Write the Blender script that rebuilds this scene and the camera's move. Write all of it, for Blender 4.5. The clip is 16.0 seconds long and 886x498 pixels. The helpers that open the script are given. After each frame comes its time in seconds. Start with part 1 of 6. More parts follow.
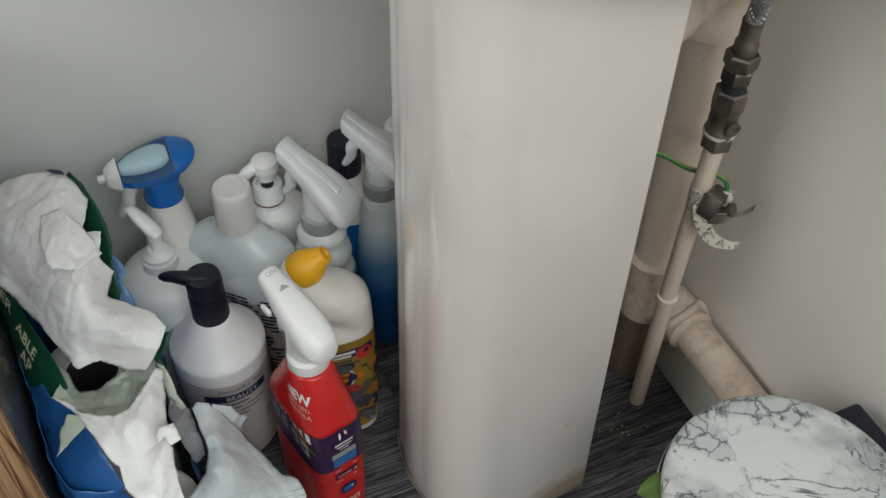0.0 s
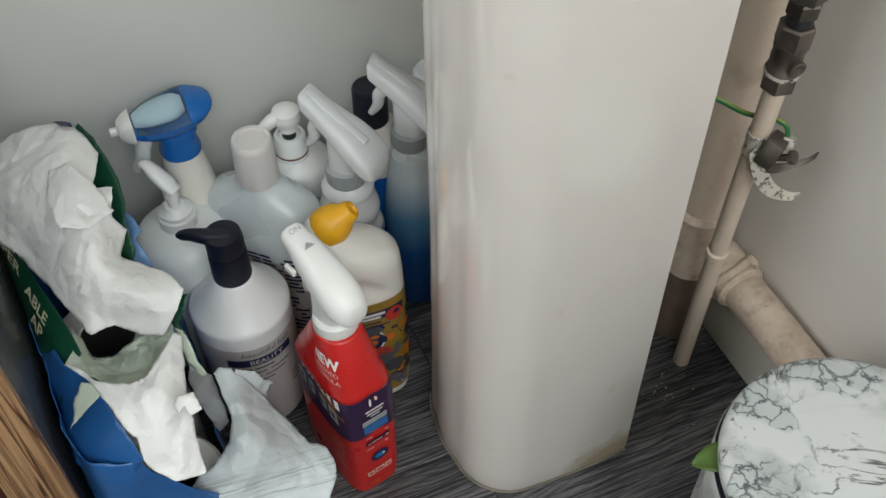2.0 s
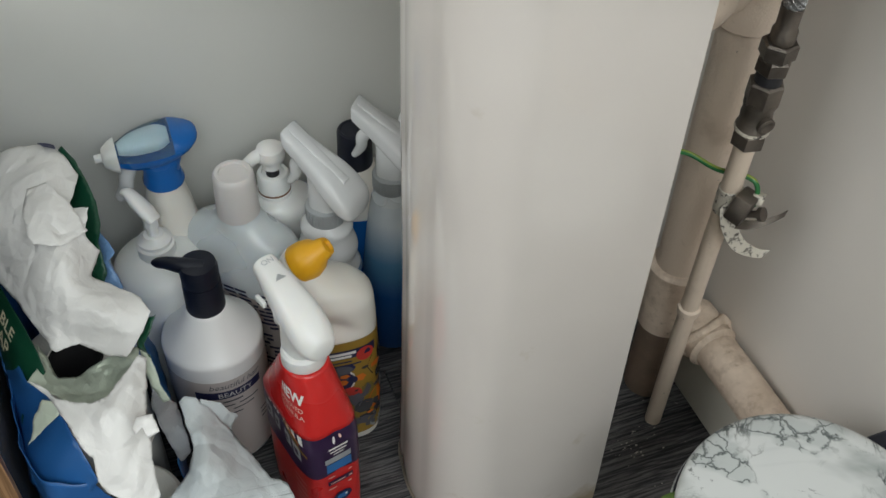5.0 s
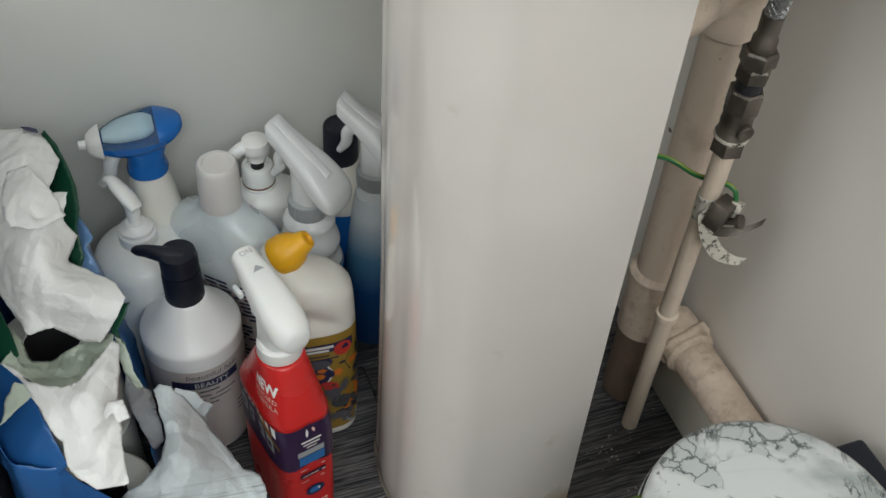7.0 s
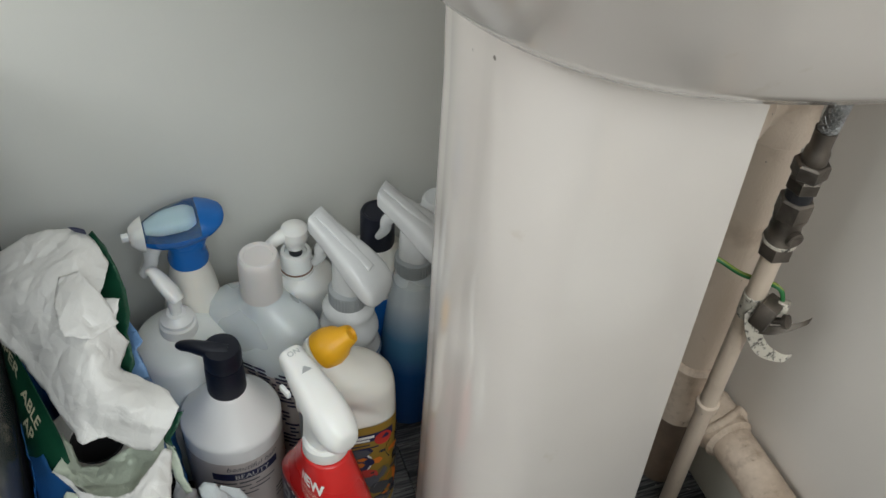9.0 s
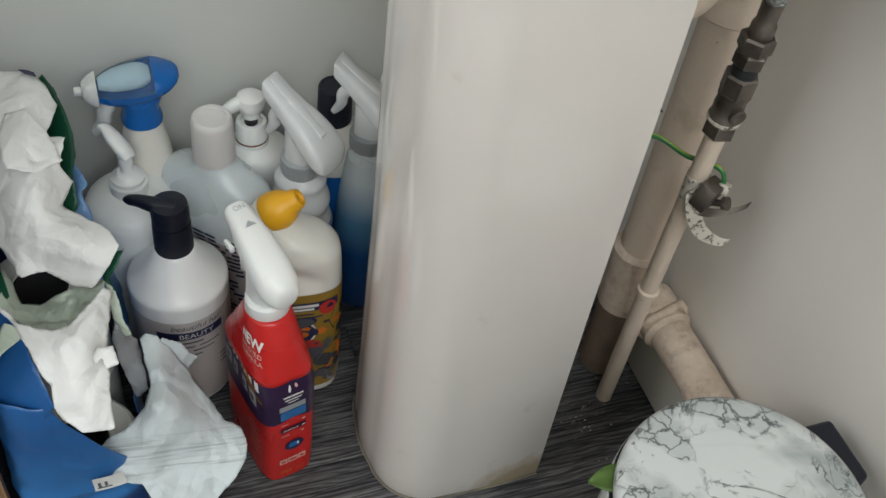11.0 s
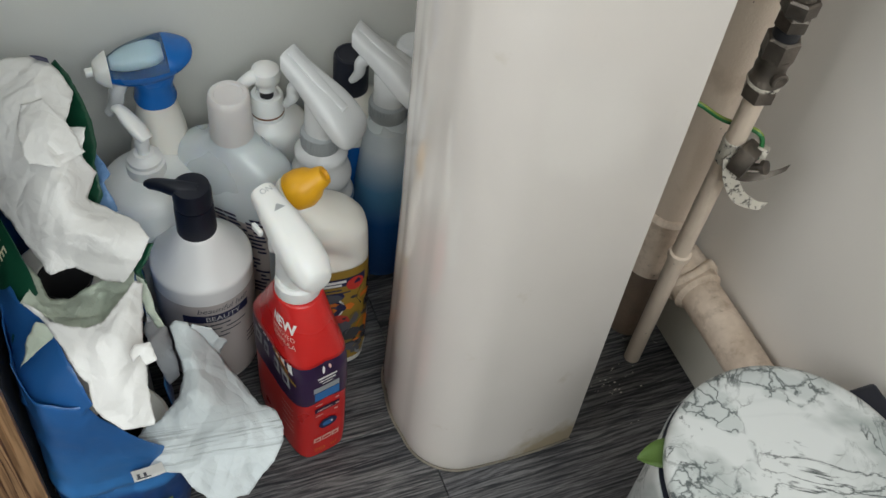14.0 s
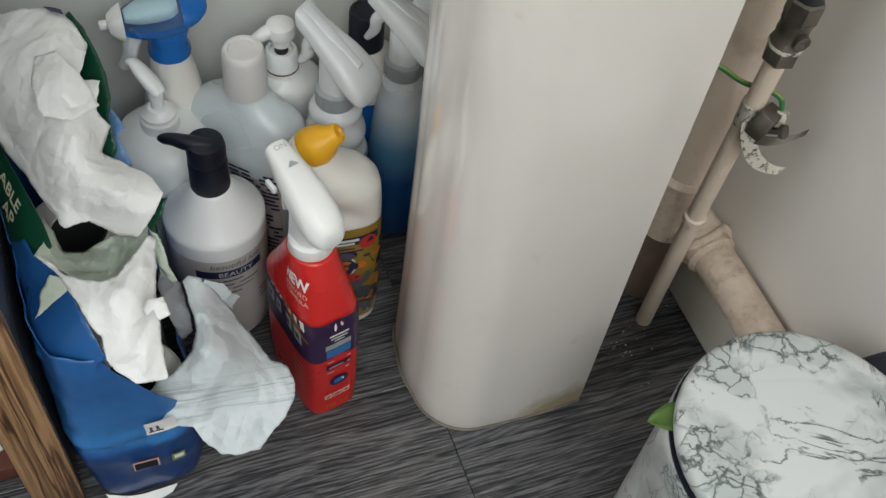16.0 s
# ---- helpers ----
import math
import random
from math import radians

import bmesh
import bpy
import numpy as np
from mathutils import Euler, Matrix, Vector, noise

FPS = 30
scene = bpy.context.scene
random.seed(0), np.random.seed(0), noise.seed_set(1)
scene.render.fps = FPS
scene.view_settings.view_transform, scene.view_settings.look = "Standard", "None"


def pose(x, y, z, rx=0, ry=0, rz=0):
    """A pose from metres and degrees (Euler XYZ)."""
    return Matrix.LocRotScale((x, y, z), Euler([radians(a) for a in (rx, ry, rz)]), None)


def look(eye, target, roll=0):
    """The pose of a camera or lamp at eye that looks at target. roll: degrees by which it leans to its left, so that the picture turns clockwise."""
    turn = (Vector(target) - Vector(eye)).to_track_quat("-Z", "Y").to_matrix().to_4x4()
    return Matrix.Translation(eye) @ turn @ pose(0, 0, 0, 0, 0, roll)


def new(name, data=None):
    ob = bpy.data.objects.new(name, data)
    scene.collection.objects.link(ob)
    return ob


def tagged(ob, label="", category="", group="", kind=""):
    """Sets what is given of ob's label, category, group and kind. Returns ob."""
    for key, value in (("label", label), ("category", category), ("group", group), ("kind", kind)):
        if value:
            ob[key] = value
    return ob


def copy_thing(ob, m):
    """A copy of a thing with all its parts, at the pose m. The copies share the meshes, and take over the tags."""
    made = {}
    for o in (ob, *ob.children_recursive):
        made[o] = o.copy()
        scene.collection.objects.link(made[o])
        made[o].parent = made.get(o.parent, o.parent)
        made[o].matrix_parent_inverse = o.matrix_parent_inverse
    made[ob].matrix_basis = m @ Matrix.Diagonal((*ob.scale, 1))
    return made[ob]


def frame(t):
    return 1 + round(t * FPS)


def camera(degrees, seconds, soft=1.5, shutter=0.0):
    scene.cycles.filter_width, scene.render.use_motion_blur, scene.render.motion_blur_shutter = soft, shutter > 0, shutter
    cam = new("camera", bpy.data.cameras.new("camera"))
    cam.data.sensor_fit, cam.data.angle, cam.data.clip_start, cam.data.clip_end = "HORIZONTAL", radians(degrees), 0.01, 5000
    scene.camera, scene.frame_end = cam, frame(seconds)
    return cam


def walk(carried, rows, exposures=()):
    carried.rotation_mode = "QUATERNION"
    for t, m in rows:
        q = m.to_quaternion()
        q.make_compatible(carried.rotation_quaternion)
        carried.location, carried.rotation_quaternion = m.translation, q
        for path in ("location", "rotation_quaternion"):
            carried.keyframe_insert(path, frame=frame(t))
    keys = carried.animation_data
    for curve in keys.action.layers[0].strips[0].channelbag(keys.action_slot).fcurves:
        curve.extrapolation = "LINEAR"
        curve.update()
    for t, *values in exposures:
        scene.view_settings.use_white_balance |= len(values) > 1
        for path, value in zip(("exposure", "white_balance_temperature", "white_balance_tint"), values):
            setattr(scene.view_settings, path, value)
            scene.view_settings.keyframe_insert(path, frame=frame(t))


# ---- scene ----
from mathutils import geometry

cam = camera(47.8, 16.0)
METRES, EYE, TILT, LEAN, TURN = 0.38, 0.863, 0.0, 0.0, -25.0
ROWS = [
    (0.0, 0.0, 0.0, 0.0, 1.01, -46.6, -0.96),
    (0.5, -0.0041, 0.0346, -0.0276, 0.96, -47.61, -0.23),
    (1.0, 0.016, 0.0487, -0.062, 0.93, -48.19, 0.28),
    (1.5, 0.0317, 0.0807, -0.0911, 0.76, -48.99, 0.74),
    (2.0, -0.0253, 0.0982, -0.1058, 1.55, -49.21, 0.33),
    (2.5, -0.0592, 0.1079, -0.1079, 2.59, -49.18, -0.21),
    (3.0, -0.0246, 0.106, -0.0916, 2.79, -48.59, -0.31),
    (3.5, -0.0024, 0.1019, -0.0842, 3.17, -46.07, -0.59),
    (4.0, 0.0155, 0.0874, -0.1001, 3.11, -45.52, -0.68),
    (6.5, 0.0504, 0.0216, -0.1381, 4.94, -45.21, -3.11),
    (7.0, 0.0733, 0.0402, -0.1322, 4.97, -45.25, -3.1),
    (7.5, 0.0353, 0.08, -0.1027, 4.83, -45.16, -3.13),
    (8.0, -0.0434, 0.1174, -0.0674, 4.44, -44.97, -3.04),
    (8.2, -0.0514, 0.1337, -0.0357, 4.5, -44.67, -2.91),
    (8.7, -0.0544, 0.1395, -0.0185, 4.56, -44.16, -2.96),
    (9.25, -0.0193, 0.1102, -0.0437, 4.79, -43.65, -3.42),
    (9.8, 0.023, 0.0676, -0.0844, 5.13, -43.71, -4.18),
    (10.3, 0.039, 0.0381, -0.1083, 5.51, -44.71, -5.04),
    (10.5, 0.0339, 0.0241, -0.1162, 5.77, -45.84, -5.72),
    (11.0, 0.0421, 0.0125, -0.1178, 6.16, -47.15, -6.31),
    (11.5, 0.0388, 0.0145, -0.1214, 6.16, -47.83, -6.34),
    (12.0, 0.0159, 0.0266, -0.1068, 6.03, -48.44, -6.13),
    (12.5, -0.009, 0.0462, -0.0997, 5.31, -50.05, -5.76),
    (13.0, -0.0108, 0.0636, -0.0986, 4.38, -50.0, -5.27),
    (13.5, -0.0177, 0.0841, -0.0924, 4.01, -50.06, -5.25),
    (14.0, -0.0547, 0.0885, -0.1097, 4.09, -50.46, -5.34),
    (14.5, -0.064, 0.1054, -0.1238, 4.29, -50.82, -5.5),
    (15.0, -0.0599, 0.1014, -0.1213, 4.52, -51.35, -5.35),
    (15.5, -0.0666, 0.0957, -0.1183, 4.91, -52.83, -5.42),
    (16.0, -0.0601, 0.0927, -0.1149, 5.23, -52.89, -5.45),
]
walk(cam, [(t, pose(0, 0, EYE, TILT, LEAN, TURN) @ pose(METRES * x, METRES * y, METRES * z, 90 + pitch, roll, yaw)) for t, x, y, z, yaw, pitch, roll in ROWS], [(0.0, -0.2), (1.5, -0.06), (3.0, 0.02), (4.0, -0.14), (7.0, -0.13), (8.0, -0.06), (11.0, -0.08), (13.0, 0.0), (16.0, 0.0)])

# ---- world and light ----
world = bpy.data.worlds.new("sky")
world.use_nodes = True
scene.world = world
_wn = world.node_tree.nodes
_sky = _wn.new("ShaderNodeTexSky")
_sky.sky_type, _sky.sun_disc, _sky.sun_elevation, _sky.sun_rotation = "NISHITA", False, radians(35), radians(200)
world.node_tree.links.new(_sky.outputs[0], _wn["Background"].inputs[0])
_wn["Background"].inputs[1].default_value = 0.1


def area_lamp(name, eye, target, width, height, power, colour):
    data = bpy.data.lights.new(name, "AREA")
    data.shape, data.size, data.size_y, data.energy, data.color = "RECTANGLE", width, height, power, colour
    ob = new(name, data)
    ob.matrix_world = look(eye, target)
    return ob


area_lamp("window_daylight", (-0.05, -0.93, 1.68), (0.0, 0.4, 0.6), 1.0, 0.8, 17.0, (0.905, 0.985, 1.0))
area_lamp("side_window_daylight", (-1.48, 0.1, 1.55), (0.0, 0.3, 0.8), 0.8, 0.8, 13.8, (0.965, 0.985, 0.98))

# ---- materials ----


def nodes_of(name):
    m = bpy.data.materials.new(name)
    m.use_nodes = True
    return m, m.node_tree, m.node_tree.nodes["Principled BSDF"]


def noise_node(nt, scale, detail=4.0, rough=0.55, stretch=None, distortion=0.0):
    tc = nt.nodes.new("ShaderNodeTexCoord")
    n = nt.nodes.new("ShaderNodeTexNoise")
    n.inputs["Scale"].default_value, n.inputs["Detail"].default_value = scale, detail
    n.inputs["Roughness"].default_value, n.inputs["Distortion"].default_value = rough, distortion
    if stretch:
        mp = nt.nodes.new("ShaderNodeMapping")
        mp.inputs["Scale"].default_value = stretch
        nt.links.new(tc.outputs["Object"], mp.inputs[0])
        nt.links.new(mp.outputs[0], n.inputs["Vector"])
    else:
        nt.links.new(tc.outputs["Object"], n.inputs["Vector"])
    return n


def ramp(nt, fac, stops):
    r = nt.nodes.new("ShaderNodeValToRGB")
    el = r.color_ramp.elements
    while len(el) < len(stops):
        el.new(0.5)
    for e, (p, c) in zip(el, stops):
        e.position, e.color = p, (*c, 1.0)
    nt.links.new(fac, r.inputs[0])
    return r


def mixed(nt, fac, a, b, mode="MIX"):
    x = nt.nodes.new("ShaderNodeMix")
    x.data_type, x.blend_type = "RGBA", mode
    for sock, v in ((x.inputs["Factor"], fac), (x.inputs["A"], a), (x.inputs["B"], b)):
        if isinstance(v, (int, float)):
            sock.default_value = v
        elif isinstance(v, tuple):
            sock.default_value = (*v, 1.0)
        else:
            nt.links.new(v, sock)
    return x.outputs["Result"]


def bump(nt, bsdf, height, strength, distance=0.001):
    b = nt.nodes.new("ShaderNodeBump")
    b.inputs["Strength"].default_value, b.inputs["Distance"].default_value = strength, distance
    nt.links.new(height, b.inputs["Height"])
    nt.links.new(b.outputs[0], bsdf.inputs["Normal"])
    return b


def surface(name, colour, rough=0.4, metal=0.0, spot=None, spots=0.0, scale=60.0, relief=0.08, transmit=0.0, sub=0.0, coat=0.0, vary=0.12, ior=1.47):
    """A plain material with cloudy variation, fine grain, and specks of the colour spot."""
    m, nt, b = nodes_of(name)
    big = noise_node(nt, scale * 0.3, 3.0)
    fine = noise_node(nt, scale * 12, 4.0)
    dark = tuple(c * (1 - vary) for c in colour)
    lite = tuple(min(1.0, c * (1 + vary * 0.5)) for c in colour)
    col = ramp(nt, big.outputs["Fac"], [(0.3, dark), (0.7, lite)]).outputs[0]
    if spot:
        sp = noise_node(nt, scale * 4, 5.0, 0.65)
        mask = ramp(nt, sp.outputs["Fac"], [(0.72 - spots, (0, 0, 0)), (0.78 - spots * 0.8, (1, 1, 1))]).outputs[0]
        col = mixed(nt, mask, col, spot)
    nt.links.new(col, b.inputs["Base Color"])
    rr = ramp(nt, big.outputs["Fac"], [(0.3, (rough * 0.85,) * 3), (0.7, (min(1, rough * 1.2),) * 3)])
    nt.links.new(rr.outputs[0], b.inputs["Roughness"])
    b.inputs["Metallic"].default_value, b.inputs["IOR"].default_value = metal, ior
    b.inputs["Transmission Weight"].default_value = transmit
    b.inputs["Subsurface Weight"].default_value = sub
    b.inputs["Subsurface Radius"].default_value = (0.01, 0.008, 0.006)
    b.inputs["Subsurface Scale"].default_value = 0.5
    b.inputs["Coat Weight"].default_value = coat
    b.inputs["Coat Roughness"].default_value = 0.08
    if relief:
        bump(nt, b, fine.outputs["Fac"], relief)
    return m


def wall_paint(name, colour):
    m, nt, b = nodes_of(name)
    big, fine, mid = noise_node(nt, 2.2, 5.0), noise_node(nt, 420, 3.0), noise_node(nt, 38, 4.0)
    c1 = ramp(nt, big.outputs["Fac"], [(0.3, tuple(c * 0.95 for c in colour)), (0.7, tuple(c * 1.03 for c in colour))]).outputs[0]
    sp = noise_node(nt, 46, 2.0, 0.4)
    mask = ramp(nt, sp.outputs["Fac"], [(0.775, (0, 0, 0)), (0.79, (1, 1, 1))]).outputs[0]
    nt.links.new(mixed(nt, mask, c1, (0.16, 0.13, 0.11)), b.inputs["Base Color"])
    b.inputs["Roughness"].default_value = 0.55
    h = nt.nodes.new("ShaderNodeMath")
    h.operation = "ADD"
    nt.links.new(fine.outputs["Fac"], h.inputs[0])
    nt.links.new(mid.outputs["Fac"], h.inputs[1])
    bump(nt, b, h.outputs[0], 0.12)
    return m


def plank_material():
    m, nt, b = nodes_of("grey_wood_plank")
    tc = nt.nodes.new("ShaderNodeTexCoord")
    info = nt.nodes.new("ShaderNodeObjectInfo")
    off = nt.nodes.new("ShaderNodeVectorMath")
    off.operation = "ADD"
    com = nt.nodes.new("ShaderNodeCombineXYZ")
    mul = nt.nodes.new("ShaderNodeMath")
    mul.operation, mul.inputs[1].default_value = "MULTIPLY", 37.0
    nt.links.new(info.outputs["Random"], mul.inputs[0])
    nt.links.new(mul.outputs[0], com.inputs[2])
    nt.links.new(tc.outputs["Object"], off.inputs[0])
    nt.links.new(com.outputs[0], off.inputs[1])

    def tex(stretch, scale, detail, dist):
        mp, n = nt.nodes.new("ShaderNodeMapping"), nt.nodes.new("ShaderNodeTexNoise")
        mp.inputs["Scale"].default_value = stretch
        n.inputs["Scale"].default_value, n.inputs["Detail"].default_value = scale, detail
        n.inputs["Roughness"].default_value, n.inputs["Distortion"].default_value = 0.62, dist
        nt.links.new(off.outputs[0], mp.inputs[0])
        nt.links.new(mp.outputs[0], n.inputs["Vector"])
        return n.outputs["Fac"]

    streak, cloud, fine = tex((0.5, 14.0, 1.0), 30.0, 6.0, 0.8), tex((1.0, 3.0, 1.0), 6.0, 5.0, 0.6), tex((1.1, 16.0, 1.0), 70.0, 4.0, 0.4)
    sep, wavy, swell = nt.nodes.new("ShaderNodeSeparateXYZ"), tex((1.0, 4.0, 1.0), 5.0, 3.0, 0.3), nt.nodes.new("ShaderNodeMath")
    phase, line, grain = (nt.nodes.new("ShaderNodeMath") for _ in range(3))
    nt.links.new(off.outputs[0], sep.inputs[0])
    swell.operation, swell.inputs[1].default_value = "MULTIPLY", 60.0
    nt.links.new(wavy, swell.inputs[0])
    phase.operation, phase.inputs[1].default_value = "MULTIPLY_ADD", 1500.0
    nt.links.new(sep.outputs["Y"], phase.inputs[0])
    nt.links.new(swell.outputs[0], phase.inputs[2])
    line.operation = "SINE"
    nt.links.new(phase.outputs[0], line.inputs[0])
    grain.operation, grain.inputs[1].default_value = "MULTIPLY_ADD", 0.055
    nt.links.new(line.outputs[0], grain.inputs[0])
    nt.links.new(streak, grain.inputs[2])
    streak = grain.outputs[0]
    c1 = ramp(nt, streak, [(0.4, (0.026, 0.028, 0.034)), (0.5, (0.11, 0.11, 0.113)), (0.6, (0.215, 0.215, 0.218))]).outputs[0]
    c2 = ramp(nt, cloud, [(0.3, (0.55, 0.55, 0.6)), (0.7, (1.1, 1.05, 1.0))]).outputs[0]
    c3 = ramp(nt, fine, [(0.35, (0.6, 0.6, 0.6)), (0.6, (1.05, 1.05, 1.05))]).outputs[0]
    nt.links.new(mixed(nt, 1.0, mixed(nt, 1.0, c1, c2, "MULTIPLY"), c3, "MULTIPLY"), b.inputs["Base Color"])
    b.inputs["Roughness"].default_value = 0.48
    bump(nt, b, streak, 0.35, 0.0015)
    return m


def oak_material():
    m, nt, b = nodes_of("oak_veneer")
    n1 = noise_node(nt, 6.0, 3.5, 0.5, (12.0, 12.0, 0.35), 0.4)
    n2 = noise_node(nt, 60.0, 4.0, 0.6, (5.0, 5.0, 0.14), 0.3)
    w = nt.nodes.new("ShaderNodeMath")
    w.operation, w.inputs[1].default_value = "MULTIPLY", 52.0
    s = nt.nodes.new("ShaderNodeMath")
    s.operation = "SINE"
    nt.links.new(n1.outputs["Fac"], w.inputs[0])
    nt.links.new(w.outputs[0], s.inputs[0])
    c1 = ramp(nt, s.outputs[0], [(0.0, (0.42, 0.245, 0.125)), (0.6, (0.34, 0.18, 0.085)), (0.95, (0.11, 0.048, 0.025))]).outputs[0]
    c2 = ramp(nt, n2.outputs["Fac"], [(0.38, (0.5, 0.45, 0.4)), (0.58, (1.05, 1.05, 1.05))]).outputs[0]
    nt.links.new(mixed(nt, 1.0, c1, c2, "MULTIPLY"), b.inputs["Base Color"])
    b.inputs["Roughness"].default_value = 0.42
    bump(nt, b, n2.outputs["Fac"], 0.25)
    return m


def marble_material():
    m, nt, b = nodes_of("marble_print")

    def vein(scale, dist, width, seed):
        tc, mp, n = nt.nodes.new("ShaderNodeTexCoord"), nt.nodes.new("ShaderNodeMapping"), nt.nodes.new("ShaderNodeTexNoise")
        mp.inputs["Location"].default_value = (seed, seed * 0.7, seed * 1.3)
        n.inputs["Scale"].default_value, n.inputs["Detail"].default_value = scale, 7.0
        n.inputs["Roughness"].default_value, n.inputs["Distortion"].default_value = 0.58, dist
        nt.links.new(tc.outputs["Object"], mp.inputs[0])
        nt.links.new(mp.outputs[0], n.inputs["Vector"])
        return ramp(nt, n.outputs["Fac"], [(0.5 - width, (0, 0, 0)), (0.5, (1, 1, 1)), (0.5 + width, (0, 0, 0))]).outputs[0]

    cloud = noise_node(nt, 10.0, 4.0, 0.55, None, 0.9)
    cloud_mask = ramp(nt, cloud.outputs["Fac"], [(0.44, (0, 0, 0)), (0.62, (0.9, 0.9, 0.9))]).outputs[0]
    patch = noise_node(nt, 17.0, 3.0, 0.5, None, 0.5)
    patch_mask = ramp(nt, patch.outputs["Fac"], [(0.525, (0, 0, 0)), (0.575, (1, 1, 1))]).outputs[0]
    gate = noise_node(nt, 12.0, 2.0)
    gate_mask = ramp(nt, gate.outputs["Fac"], [(0.41, (0, 0, 0)), (0.5, (1, 1, 1))]).outputs[0]
    tc, warp = nt.nodes.new("ShaderNodeTexCoord"), noise_node(nt, 45.0, 4.0)
    shifted, cells = nt.nodes.new("ShaderNodeVectorMath"), nt.nodes.new("ShaderNodeTexVoronoi")
    shifted.operation, shifted.inputs[1].default_value = "MULTIPLY_ADD", (0.035, 0.035, 0.035)
    nt.links.new(warp.outputs["Color"], shifted.inputs[0])
    nt.links.new(tc.outputs["Object"], shifted.inputs[2])
    nt.links.new(shifted.outputs[0], cells.inputs["Vector"])
    cells.feature, cells.inputs["Scale"].default_value = "DISTANCE_TO_EDGE", 62.0
    crackle = ramp(nt, cells.outputs["Distance"], [(0.0, (1, 1, 1)), (0.09, (0, 0, 0))]).outputs[0]
    v1 = mixed(nt, 1.0, vein(8.5, 1.3, 0.015, 3.1), gate_mask, "MULTIPLY")
    v2 = mixed(nt, 1.0, crackle, patch_mask, "MULTIPLY")
    v3 = mixed(nt, 1.0, vein(19.0, 0.9, 0.017, 8.3), cloud_mask, "MULTIPLY")
    base = mixed(nt, cloud_mask, (0.64, 0.655, 0.645), (0.33, 0.36, 0.35))
    base = mixed(nt, mixed(nt, 1.0, patch_mask, (0.5, 0.5, 0.5), "MULTIPLY"), base, (0.4, 0.44, 0.43))
    c = mixed(nt, v1, base, (0.05, 0.06, 0.06))
    c = mixed(nt, v3, c, (0.14, 0.16, 0.155))
    nt.links.new(mixed(nt, v2, c, (0.07, 0.085, 0.085)), b.inputs["Base Color"])
    b.inputs["Roughness"].default_value = 0.3
    b.inputs["Coat Weight"].default_value = 0.3
    return m


def bag_material():
    """Printed wrapper: blue with a green band at the top; the sheen above the fold is painted into the blue."""
    m, nt, b = nodes_of("printed_wrapper")
    tc, sep = nt.nodes.new("ShaderNodeTexCoord"), nt.nodes.new("ShaderNodeSeparateXYZ")
    nt.links.new(tc.outputs["Object"], sep.inputs[0])
    n = noise_node(nt, 9.0, 2.0)
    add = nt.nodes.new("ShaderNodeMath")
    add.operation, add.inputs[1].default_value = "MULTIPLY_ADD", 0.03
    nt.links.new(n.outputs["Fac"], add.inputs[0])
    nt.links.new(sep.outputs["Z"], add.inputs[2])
    # height ramp: darker below the fold, a painted light-blue sheen just above it
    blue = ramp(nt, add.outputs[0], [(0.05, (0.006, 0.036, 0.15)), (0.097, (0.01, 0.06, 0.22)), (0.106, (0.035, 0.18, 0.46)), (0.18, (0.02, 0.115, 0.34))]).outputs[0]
    top = ramp(nt, add.outputs[0], [(0.266, (0, 0, 0)), (0.269, (1, 1, 1))]).outputs[0]
    nt.links.new(mixed(nt, top, blue, (0.004, 0.055, 0.026)), b.inputs["Base Color"])
    b.inputs["Roughness"].default_value = 0.38
    b.inputs["Coat Weight"].default_value = 0.2
    w = noise_node(nt, 40, 5.0)
    bump(nt, b, w.outputs["Fac"], 0.25, 0.002)
    return m


WALL = wall_paint("wall_paint_back", (0.7, 0.7, 0.66))
WALL_WARM = wall_paint("wall_paint_right", (0.735, 0.69, 0.64))
CEIL = wall_paint("ceiling_paint", (0.78, 0.78, 0.76))
PLANK, OAK, MARBLE, WRAP = plank_material(), oak_material(), marble_material(), bag_material()


